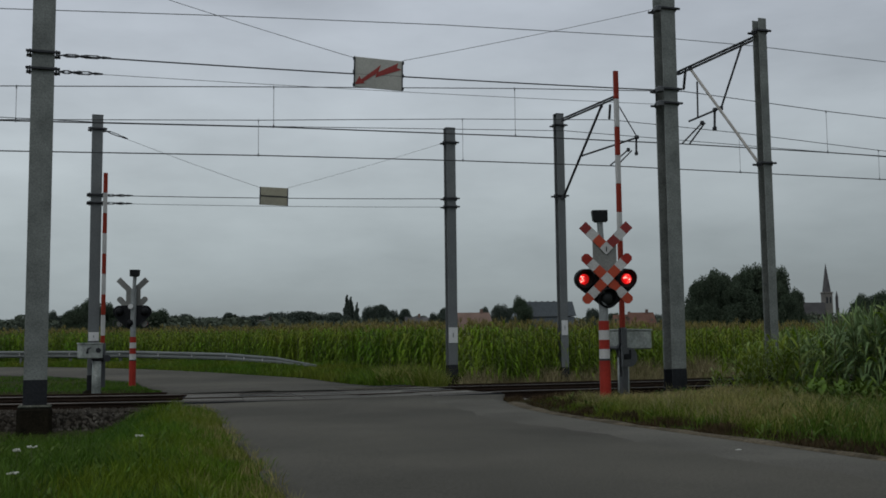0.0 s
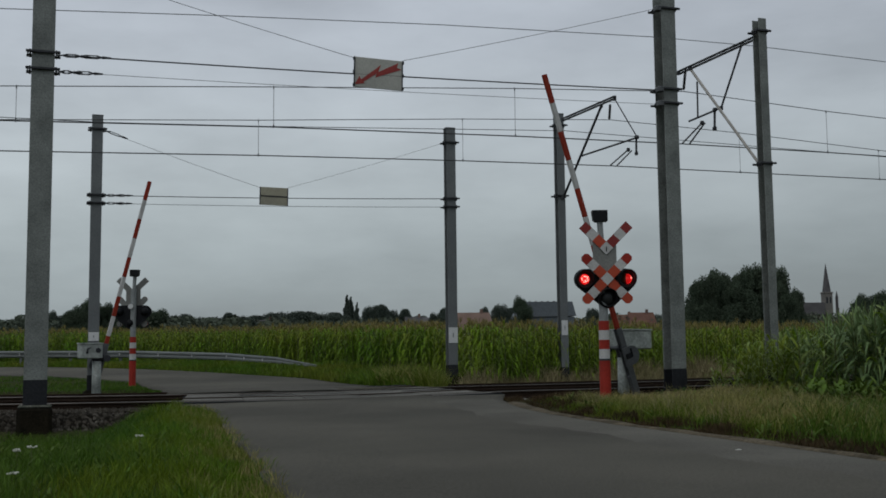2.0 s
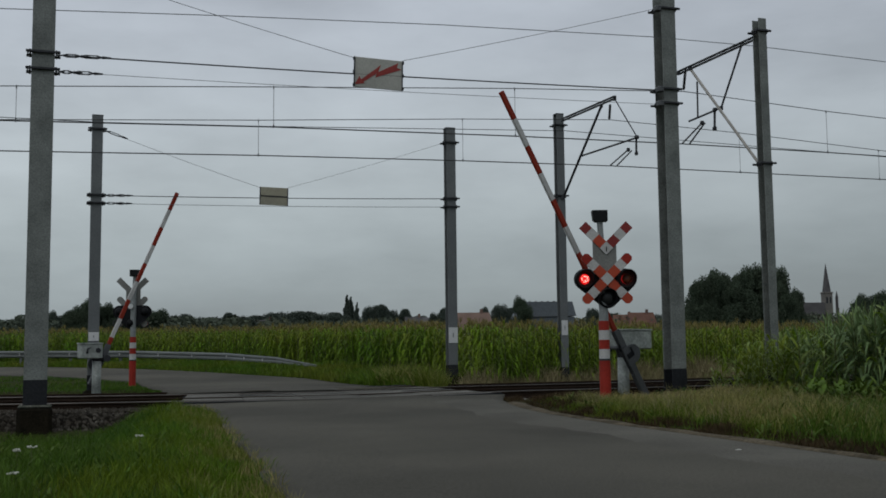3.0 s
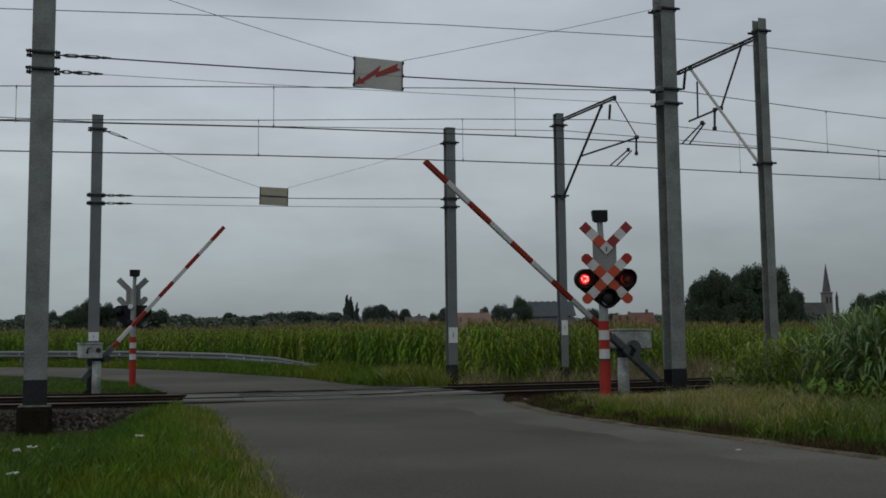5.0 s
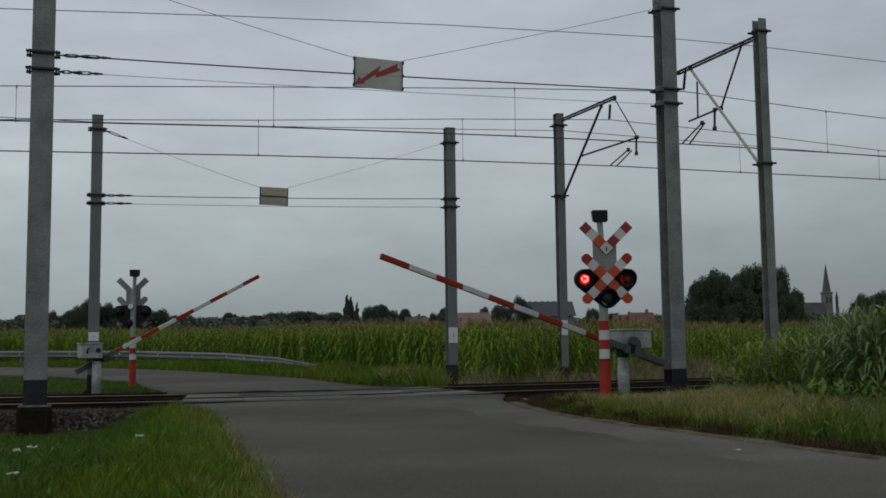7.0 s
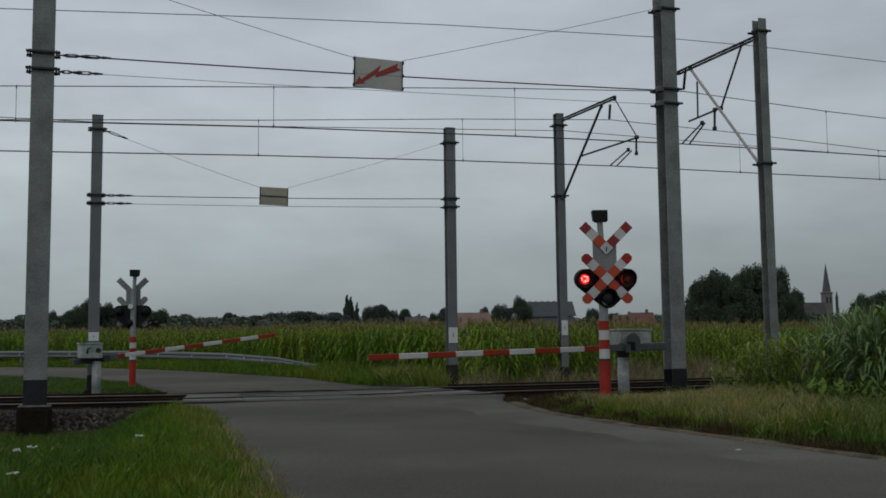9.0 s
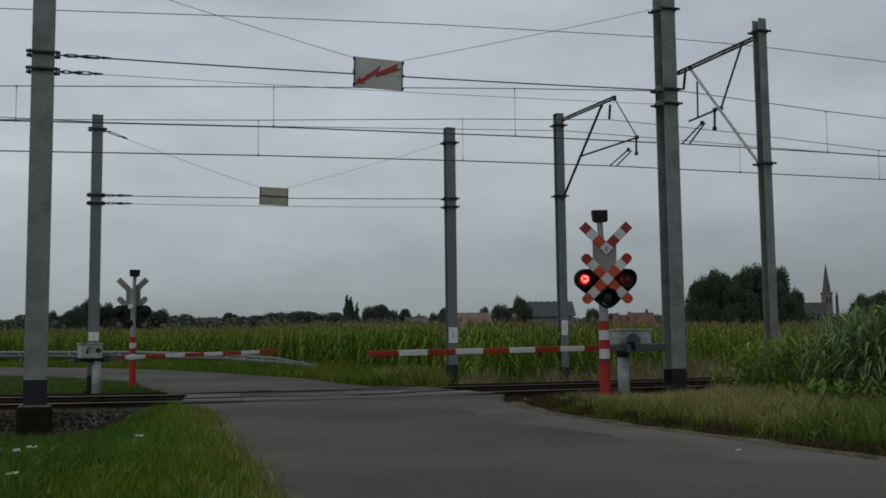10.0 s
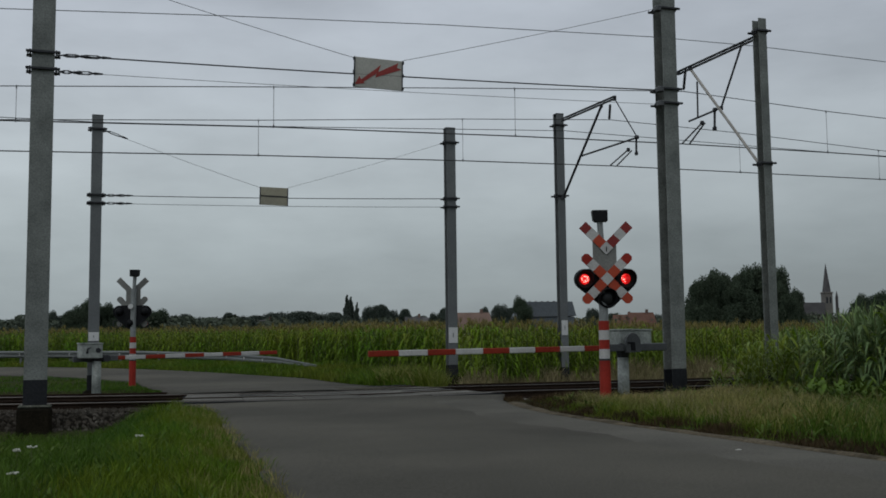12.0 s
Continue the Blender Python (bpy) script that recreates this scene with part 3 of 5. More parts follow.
def build_overhead():
    t = bracket("dark steel bracket arm holding the near wires with a pale strut", (7.34, 24.54, 8.21), (5.88, 26.09, 7.80), "insulator", (6.13, 25.87, 7.85), (7.33, 24.54, 5.24),
                [((7.13, 24.84, 8.16), (6.71, 25.33, 6.73), 0.027), ((6.26, 25.75, 7.49), (6.26, 25.80, 6.63), 0.022),
                 ((6.07, 25.95, 6.55), (6.69, 25.32, 6.73), 0.026), ((6.60, 25.50, 6.73), (6.58, 25.49, 6.27), 0.03)],
                [((6.28, 25.49, 6.41), (5.87, 25.88, 5.98)), ((6.36, 25.52, 6.42), (6.07, 25.95, 5.99))])
    insulated(t, (6.03, 25.93, 7.87), (5.96, 25.91, 7.32))
    t = bracket("dark steel bracket arm reaching out over the far track", (3.60, 31.65, 7.85), (4.84, 29.44, 8.0), "darksteel", (4.54, 29.97, 7.88), (3.60, 31.65, 5.51),
                [((4.84, 29.44, 7.96), (5.48, 29.67, 6.91), 0.018), ((4.06, 30.75, 6.60), (5.52, 29.68, 6.92), 0.028),
                 ((5.45, 29.65, 6.91), (5.44, 29.65, 6.45), 0.03)],
                [((5.20, 29.57, 6.54), (4.63, 29.20, 6.04)), ((5.30, 29.60, 6.52), (4.83, 29.27, 6.05))])
    insulated(t, (4.72, 29.50, 7.82), (4.68, 29.49, 7.38))
    near_msg = [(-32.0, 12.4, 6.1), (-8.68, 20.73, 6.30), (-3.59, 22.53, 6.67), (1.70, 24.40, 7.04), (5.98, 25.91, 7.29), (9.95, 27.32, 7.07), (11.76, 27.96, 7.0), (30, 34.4, 6.9)]
    near_con = [(-32.0, 12.4, 5.3), (-8.67, 20.73, 5.61), (-3.58, 22.53, 5.80), (1.70, 24.40, 5.92), (5.87, 25.88, 5.98), (9.96, 27.33, 5.99), (11.70, 27.94, 5.98), (30, 34.4, 5.95)]
    far_msg = [(-32.0, 16.2, 6.2), (-10.04, 24.01, 6.36), (-4.49, 25.98, 6.71), (0.56, 27.76, 7.07), (4.67, 29.22, 7.32), (8.64, 30.62, 7.19), (13.56, 32.37, 6.93), (32, 38.9, 6.9)]
    far_con = [(-32.0, 16.2, 5.3), (-10.02, 24.02, 5.64), (-4.50, 25.97, 5.83), (0.54, 27.76, 5.96), (4.71, 29.23, 6.03), (8.59, 30.61, 6.04), (13.51, 32.35, 6.05), (32, 38.9, 6.0)]
    for msg, con, drops in ((near_msg, near_con, ((-8.4, 20.83), (-3.58, 22.53), (1.70, 24.40), (9.95, 27.33))),
                            (far_msg, far_con, ((-4.50, 25.97), (0.55, 27.76), (8.60, 30.61), (13.3, 32.3)))):
        m = line("carrier_wire", "thin dark carrier wire above a contact wire", msg, 0.010, "wire", 0.0, 10)
        c = line("contact_wire", "dark copper contact wire hanging over the track", con, 0.0145, "wire", 0.0, 10)
        for x, y in drops:
            za = [a[2] + (b[2] - a[2]) * (x - a[0]) / (b[0] - a[0]) for a, b in zip(msg, msg[1:]) if a[0] <= x <= b[0]][0]
            zb = [a[2] + (b[2] - a[2]) * (x - a[0]) / (b[0] - a[0]) for a, b in zip(con, con[1:]) if a[0] <= x <= b[0]][0]
            bm = tube(B(), (x, y, zb), (x, y, za), 0.006, n=5)
            tube(bm, (x, y, zb - 0.02), (x, y, zb + 0.05), 0.018, n=6)
            tube(bm, (x, y, za - 0.05), (x, y, za + 0.02), 0.014, n=6)
            part("dropper", bm, "thinwire", c)
    line("auxiliary_wire", "thin dark auxiliary wire over the far track", [(-32, 16.2, 6.25), (-7.96, 24.75, 6.43), (-4.2, 26.08, 6.57), (3.35, 28.75, 6.93), (13.59, 32.38, 6.75), (32, 38.9, 6.8)], 0.009, "wire", 0, 8)
    line("feeder_wire", "dark feeder cable strung along the masts", [(-32, 10.4, 6.2), (-7.97, 18.93, 7.27), (-4.15, 20.28, 7.52), (0.01, 21.75, 7.75), (4.80, 23.45, 7.94), (7.34, 24.35, 7.96), (10.83, 25.59, 7.89), (30, 32.4, 7.5)], 0.0085, "thinwire", 0, 8)
    # ropes across the road that carry the danger boards
    def rope(a, b, r, mat, ins):
        ob = line("span_rope", "steel span rope across the road between two masts", [a, b], r, mat, 0.03, 24, "rope")
        a, b = Vector(a), Vector(b)
        d = (b - a).normalized()
        for k0, k1 in ins:
            p, q = a + d * k0, a + d * k1
            buckle = part("turnbuckle", tube(B(), q, q + d * 0.16, 0.03, 0.015, 8), "darksteel", ob, "dark steel rope tensioner")
            for s in (-0.028, 0.028):
                up = Vector((0, 0, s))
                part("link", bar(B(), p + d * 0.08 + up, q - d * 0.08 + up, 0.02, 0.014), "darksteel", buckle)
                for e, g in ((p, 0.10), (q, -0.10)):
                    part("link", bar(B(), e, e + d * g + up, 0.03, 0.02), "darksteel", buckle)
    rope((-7.05, 19.26, 6.49), (4.80, 23.44, 6.73), 0.014, "wire", ((0.10, 0.42), (0.42, 0.80)))
    rope((-7.05, 19.26, 6.18), (4.80, 23.44, 6.41), 0.0055, "thinwire", ((0.06, 0.30), (0.30, 0.66)))
    rope((-7.1, 19.24, 8.24), (-1.75, 21.13, 6.90), 0.006, "thinwire", ((0.2, 0.5),))
    rope((4.72, 23.42, 8.56), (-0.78, 21.48, 6.92), 0.006, "thinwire", ())
    rope((-8.80, 27.47, 5.11), (0.11, 30.63, 5.37), 0.011, "wire", ((0.1, 0.36), (0.36, 0.62)))
    rope((-8.80, 27.47, 4.905), (0.11, 30.63, 5.13), 0.007, "thinwire", ((0.1, 0.36), (0.36, 0.6)))
    rope((-8.80, 27.47, 6.83), (-4.95, 28.84, 5.48), 0.0055, "thinwire", ((0.1, 0.5),))
    rope((0.05, 30.61, 7.0), (-4.23, 29.09, 5.50), 0.0045, "thinwire", ())
    # danger boards
    t = thing("danger_board", "weathered white board with a red lightning arrow", "sign", pose(-1.268, 21.30, 6.605, 0, 1.2, 19.5), "high-voltage boards")
    w, h = 1.02, 0.62
    part("board", box(B(), (0, 0, 0), (w, 0.025, h), 0.006), "sign", t)
    for s in (-1, 1):
        bm = box(B(), (s * (w / 2 - 0.008), -0.006, 0), (0.022, 0.05, h), 0.004)
        for z in (-0.27, 0.0, 0.27):
            box(bm, (s * (w / 2 + 0.004), -0.01, z), (0.03, 0.06, 0.06))
        part("edge_strip", bm, "darksteel", t)
    bolt = [(0.411, 0.26), (0.387, 0.157), (0.485, 0.129), (-0.065, -0.085), (-0.042, -0.002), (-0.315, -0.198), (-0.28, -0.222), (-0.495, -0.262),
            (-0.40, -0.085), (-0.363, -0.150), (0.042, 0.182), (-0.006, 0.033)]
    pts = [(x, z) for x, z in bolt]
    bm = prism(B(), pts, -0.019, -0.014)
    part("lightning_arrow", bm, "bolt", t, "red lightning arrow pointing down")
    t = thing("danger_board", "yellowed plain back of a high-voltage board", "sign", pose(-4.59, 28.96, 5.25, 0, 1.0, 19.5), "high-voltage boards")
    part("board", box(B(), (0, 0, 0), (0.77, 0.025, 0.49), 0.006), "signback", t)
    bm = B()
    for s in (-1, 1):
        box(bm, (s * 0.378, -0.008, 0), (0.022, 0.05, 0.49), 0.004)
    box(bm, (0, -0.014, 0), (0.74, 0.02, 0.03))
    part("frame", bm, "darksteel", t)


# ---- crossing signals ----
def board_arm(parent, cx, cz, ang, r0, r1, w, mat, y, cut=0.0, round_end=False):
    """One striped piece of a cross board, from r0 to r1 along its arm."""
    h = w / 2
    out = [(r0, -h), (r1 - (cut if round_end else 0), -h), (r1, -h + cut), (r1, h - cut), (r1 - (cut if round_end else 0), h), (r0, h)] if round_end else \
        [(r0, -h), (r1, -h), (r1, h), (r0, h)]
    c, s = math.cos(ang), math.sin(ang)
    return prism(B(), [(cx + a * c - b * s, cz + a * s + b * c) for a, b in out], y - 0.008, y + 0.008)


def build_signal(x, y, z, turn, label, loops=()):
    t = thing("crossing_signal", label, "crossing signal", pose(x, y, z, 0, 0, turn), "crossing signals")
    part("sleeve", tube(B(), (0, 0, -0.15), (0, 0, 0.80), 0.103, 0.101, 20), "red", t, "plain red lower sleeve")
    part("collar", tube(B(), (0, 0, 0.80), (0, 0, 0.835), 0.106, None, 20), "darksteel", t)
    z0 = 0.835
    for k, m in enumerate(("white", "red", "white", "red")):
        part("band", tube(B(), (0, 0, z0 + 0.17 * k), (0, 0, z0 + 0.17 * (k + 1)), 0.0965, None, 20), m, t)
    part("post", tube(B(), (0, 0, z0 + 0.68), (0, 0, 2.95), 0.085, None, 16), "grey", t)
    part("shield", box(B(), (0.03, -0.10, 2.66), (0.43, 0.02, 0.60), 0.004), "greyboard", t, "plain grey metal shield")
    part("base_plate", box(B(), (0, 0, 0.0), (0.62, 0.5, 0.05), 0.01), "darksteel", t)
    bm = tube(B(), (-0.01, 0, 2.9), (-0.03, 0, 3.34), 0.055, None, 12)
    part("bell_stem", bm, "grey", t)
    bm = B()
    prism(bm, [(-0.17, 3.53), (0.105, 3.53), (0.105, 3.33), (-0.10, 3.32), (-0.15, 3.36)], -0.10, 0.12)
    bell = part("bell_box", bm, "black", t, "black warning bell housing")
    # upper and lower cross boards
    cx = 0.06
    w = 0.17
    ts = -0.13
    uc, lc = 2.83, 2.275
    r = 0.6
    for a in (45, 135):
        g = radians(a)
        for r0, r1, m in ((0.085, 0.27, "bright_red" if a > 90 else "deep_red"), (0.27, 0.44, "white"), (0.44, 0.60, "deep_red")):
            part("board_stripe", board_arm(t, cx, uc, g, r0, r1, w, m, ts), m, t)
    part("board_centre", board_arm(t, cx, uc, radians(45), -0.085, 0.085, w, "white", ts - 0.001), "white", t)
    mark = box(B(), (cx, ts - 0.014, uc - 0.02), (0.02, 0.006, 0.09))
    part("mark", mark, "darksteel", t)
    for a in (45, 135, 225, 315):
        g = radians(a)
        for r0, r1, m, e in ((0.085, 0.27, "bright_red", False), (0.27, 0.43, "white", False), (0.43, 0.60, "bright_red" if a > 180 else "red", True)):
            part("board_stripe", board_arm(t, cx, lc, g, r0, r1, w, m, ts - 0.022 * (a % 180 == 45), 0.045, e), m, t)
    part("board_centre", board_arm(t, cx, lc, radians(45), -0.085, 0.085, w, "white", ts - 0.024), "white", t)
    for a in (45, 135):
        part("board_back", board_arm(t, cx, uc, radians(a), -0.08 if a == 45 else 0.085, 0.6, w, "greyboard", ts + 0.018), "greyboard", t, "bare grey board back")
    for a in (45, 135, 225, 315):
        part("board_back", board_arm(t, cx, lc, radians(a), 0.0, 0.6, w, "greyboard", ts + 0.018 + 0.001 * (a // 90), 0.045, True), "greyboard", t, "bare grey board back")
    # the black three-lamp plate behind the boards
    lamps = ((-0.34, 2.27), (0.42, 2.27), (0.075, 1.93))
    hull = []
    for k, (lx, lz) in enumerate(lamps):
        a0 = {0: 90, 1: -45, 2: 225}[k]
        a1 = {0: 225, 1: 90, 2: 315}[k]
        for i in range(9):
            g = radians(a0 + (a1 - a0) * i / 8)
            hull.append((k, lx + 0.19 * math.cos(g), lz + 0.19 * math.sin(g)))
    order = [p for k in (0, 2, 1) for p in [(q[1], q[2]) for q in hull if q[0] == k]]
    part("lamp_plate", prism(B(), order, -0.05, -0.02), "black", t, "black plate that carries three lamps")
    drums = []
    for k, (lx, lz) in enumerate(lamps):
        bm = B()
        n = 24
        rings = ((0.185, -0.05), (0.185, -0.10), (0.165, -0.30 if k < 2 else -0.26), (0.15, -0.30 if k < 2 else -0.26), (0.14, -0.06))
        cols = []
        for i in range(n):
            g = 2 * math.pi * i / n
            low = 0.5 + 0.5 * math.sin(g)
            cols.append([bm.verts.new((lx + rr * math.cos(g), yy if j in (0, 1, 4) else -0.11 + (yy + 0.11) * low ** 0.6, lz + rr * math.sin(g))) for j, (rr, yy) in enumerate(rings)])
        for i in range(n):
            for j in range(len(rings) - 1):
                bm.faces.new((cols[i][j], cols[(i + 1) % n][j], cols[(i + 1) % n][j + 1], cols[i][j + 1]))
        part("lamp_hood", bm, "black", t, "", True)
        bm = tube(B(), (lx, -0.02, lz), (lx, 0.12, lz), 0.13, 0.08, 20)
        part("lamp_housing", bm, "black", t, "", True)
        if k < 2:
            part("reflector", tube(B(), (lx, -0.055, lz), (lx, -0.06, lz), 0.14, None, 20), "bowl", t)
            bm = B()
            bmesh.ops.create_uvsphere(bm, u_segments=40, v_segments=30, radius=0.094)
            lamp = part("lamp_bulb", bm, "lens_back", t, "red lamp that lights up by turns", True)
            lamp.data.materials.append(M["glow"])
            lamp.data.materials.append(M["glow_core"])
            lamp.data.materials.append(M["glow_dim"])
            for p in lamp.data.polygons:
                turn_off = abs(math.degrees(math.atan2(p.center.x, -p.center.y)))
                n1 = noise.noise(p.center * 38 + Vector((k * 3, 0, 0)))
                if turn_off < 58:
                    p.material_index = 1
                    if turn_off < 42 and abs(p.center.z) < 0.062 and n1 > (0.02 if k == 0 else 0.16):
                        p.material_index = 2
                elif turn_off < 104:
                    p.material_index = 3
            lamp.matrix_basis = pose(lx, -0.075, lz)
            drums.append(lamp)
        else:
            bm = B()
            bmesh.ops.create_uvsphere(bm, u_segments=20, v_segments=10, radius=0.135, matrix=Matrix.Translation((lx, -0.06, lz)) @ Matrix.Diagonal((1, 0.35, 1, 1)))
            part("white_lamp", bm, "lens_off", t, "unlit third lamp with a dark lens", True)
    # what shows from behind
    bm = tube(B(), (0.06, 0.10, 2.42), (0.06, 0.14, 2.42), 0.075, None, 16)
    part("rear_disc", bm, "plate", t, "small white round disc")
    for sx in loops:
        bm = B()
        for i in range(16):
            g0, g1 = 2 * math.pi * i / 16, 2 * math.pi * (i + 1) / 16
            tube(bm, (sx + 0.11 * math.cos(g0), 0.1, 1.90 + 0.11 * math.sin(g0)), (sx + 0.11 * math.cos(g1), 0.1, 1.90 + 0.11 * math.sin(g1)), 0.014, n=5)
        part("cable_loop", bm, "darksteel", t)
    return t, drums


# ---- barriers ----
def build_barrier(x, y, z, turn, length, hp, label, bc, bw, bz, cw, band):
    t = thing("barrier", label, "barrier", pose(x, y, z, 0, 0, turn), "level crossing barriers")
    bm = B()
    tube(bm, (-0.20, 0, -0.1), (-0.20, 0, 0.86), 0.115, 0.105, 14)
    part("pedestal", bm, "galvanised", t, "round grey steel pedestal", True)
    part("foot_plate", tube(B(), (-0.20, 0, -0.06), (-0.20, 0, 0.03), 0.24, 0.2, 14), "grey", t)
    part("drive_box", box(B(), (bc, 0.0, bz), (bw, 0.34, 0.36), 0.02), "galvanised", t, "grey steel drive box")
    part("lid", box(B(), (bc, 0.0, bz + 0.19), (bw + 0.03, 0.37, 0.03), 0.008), "galvanised", t)
    part("neck", tube(B(), (-0.20, 0, 0.82), (-0.20, 0, bz - 0.15), 0.10, 0.15, 14), "darksteel", t)
    for yy in (-0.19, 0.19):
        part("bearing", tube(B(), (0, yy - 0.03, hp), (0, yy + 0.03, hp), 0.085, None, 16), "darksteel", t, "dark round pivot bearing")
    part("hand_hole", tube(B(), (bc + 0.30 * bw, -0.18, 1.10), (bc + 0.30 * bw, -0.165, 1.10), 0.065, None, 14), "darksteel", t, "dark round opening")
    lever = tube(B(), (bc - 0.20 * bw, -0.19, 1.05), (bc - 0.20 * bw, -0.165, 1.05), 0.03, None, 10)
    bar(lever, (bc - 0.20 * bw, -0.185, 1.04), (bc - 0.20 * bw, -0.185, 1.14), 0.03, 0.02)
    bar(lever, (bc - 0.20 * bw, -0.185, 1.14), (bc - 0.05 * bw, -0.185, 1.17), 0.03, 0.02)
    part("lock_lever", lever, "darksteel", t, "dark hooked lock lever")
    bm = B()
    for s in (-1, 1):
        box(bm, ((0.38 - cw) / 2, 0.25 + s * 0.045, 0), (0.38 + cw, 0.022, 0.13), 0.005)
    box(bm, (-cw + 0.25, 0.25, 0), (0.50, 0.07, 0.15), 0.012)
    tube(bm, (0, -0.2, 0), (0, 0.32, 0), 0.04, n=10)
    arm = part("swing_arm", bm, "steel", t, "grey steel swing arm with counterweight")
    dome = [(-0.36, -0.09)] + [(-0.18 - 0.18 * math.cos(math.pi * i / 14), 0.09 + 0.18 * math.sin(math.pi * i / 14)) for i in range(15)] + [(0.0, -0.09)]
    part("pivot_cover", prism(B(), dome, 0.30, 0.345), "steel", arm, "dark grey dome-shaped pivot cover")
    bm = box(B(), (-0.17, 0.352, 0.02), (0.10, 0.02, 0.16), 0.006)
    box(bm, (-0.12, 0.356, 0.09), (0.16, 0.02, 0.035), 0.005)
    part("pivot_bracket", bm, "black", arm, "black bracket on the cover")
    x1 = length
    k = 0
    while x1 > 0.44:
        x0 = max(x1 - band, 0.36)
        bm = B()
        box(bm, ((x0 + x1) / 2, 0.25, 0), (x1 - x0, 0.065, 0.10), 0.01)
        part("stripe", bm, "boom_red" if k % 2 == 0 else "white", arm)
        x1 = x0
        k += 1
    return t, arm, hp


# ---- guard rail ----
def build_guard_rail():
    pts = [(-30.0, 53.0, 1.27), (-20.6, 50.4, 1.24), (-14.2, 49.8, 1.18), (-9.6, 47.6, 1.03), (-6.9, 44.2, 0.84), (-4.75, 40.2, 0.55)]
    t = thing("guard_rail", "galvanised guard rail along the bend sloping down into the grass", "guard rail")
    path = []
    for a, b in zip(pts, pts[1:]):
        for i in range(8):
            path.append(tuple(p + (q - p) * i / 8 for p, q in zip(a, b)))
    path.append(pts[-1])
    n = len(path)
    prof = [(0.0, 0.0), (-0.05, -0.05), (-0.05, -0.11), (0.0, -0.15), (0.0, -0.17), (-0.05, -0.21), (-0.05, -0.27), (0.0, -0.32), (0.03, -0.32), (0.03, 0.0)]
    vs, fs = [], []
    for i, (x, y, top) in enumerate(path):
        k = max(0.0, (i - (n - 17)) / 16)
        squash = 1 - 0.75 * k ** 2
        for s, h in prof:
            vs.append((x - s * 0.2, y + s, top + h * squash))
        if i:
            m = len(prof)
            for j in range(m):
                a, b = (i - 1) * m, i * m
                fs.append((a + j, a + (j + 1) % m, b + (j + 1) % m, b + j))
    soup("beam", vs, fs, "zinc", t)
    for i in range(0, n - 10, 3):
        x, y, top = path[i]
        g = ground(x, y + 0.12)
        part("post", box(B(), (x, y + 0.14, (g - 0.2 + top - 0.06) / 2), (0.10, 0.12, top + 0.14 - g), 0.01), "zinc", t)
        part("reflector", box(B(), (x, y - 0.065, top - 0.16), (0.05, 0.02, 0.10), 0.004), "white", t)


# ---- plants ----
def ribbon(base, direction, length, width, rise, droop, segs=4):
    """An arching leaf as verts and faces: it rises, then bends over."""
    d = Vector(direction).normalized()
    side = d.cross(Vector((0, 0, 1))).normalized()
    vs, fs = [], []
    for i in range(segs + 1):
        k = i / segs
        p = Vector(base) + d * (length * k * (1 - 0.25 * k)) + Vector((0, 0, rise * k - droop * k * k))
        w = width * (0.35 + 1.3 * k if k < 0.4 else 0.9 * (1 - k) / 0.6 + 0.02) * 0.5
        vs += [p + side * w + Vector((0, 0, 0.25 * w)), p - side * w + Vector((0, 0, 0.25 * w))]
        if i:
            a = 2 * i - 2
            fs.append((a, a + 1, a + 3, a + 2))
    return vs, fs


def maize(rnd, height, leaves, segs=4, spread=1.0):
    """A maize plant: verts, faces and a material index a face (0 leaf, 1 stalk, 2 tassel)."""
    V, Fs, Ms = [], [], []

    def put(vs, fs, m):
        k = len(V)
        V.extend(vs)
        Fs.extend(tuple(i + k for i in f) for f in fs)
        Ms.extend([m] * len(fs))
    n = 5
    ring = [Vector((math.cos(2 * math.pi * i / n), math.sin(2 * math.pi * i / n), 0)) for i in range(n)]
    vs = [p * 0.016 for p in ring] + [p * 0.007 + Vector((0, 0, height)) for p in ring]
    put(vs, [(i, (i + 1) % n, n + (i + 1) % n, n + i) for i in range(n)], 1)
    a0 = rnd.uniform(0, 6.28)
    for i in range(leaves):
        k = (i + 0.6) / leaves
        a = a0 + math.pi * i + rnd.uniform(-0.5, 0.5)
        ln = spread * rnd.uniform(0.5, 0.78) * (1.0 - 0.45 * abs(k - 0.5))
        put(*ribbon((0, 0, height * (0.10 + 0.84 * k)), (math.cos(a), math.sin(a), 0), ln, rnd.uniform(0.06, 0.09), rnd.uniform(0.35, 0.65), rnd.uniform(0.45, 0.95), segs), 3 if k > 0.72 and rnd.random() < 0.4 else 0)
    for i in range(8):
        a = rnd.uniform(0, 6.28)
        put(*ribbon((0, 0, height - 0.02), (math.cos(a), math.sin(a), 0.0), 0.12, 0.024, rnd.uniform(0.16, 0.27), 0.04, 2), 2)
    return np.array([tuple(v) for v in V]), Fs, np.array(Ms)


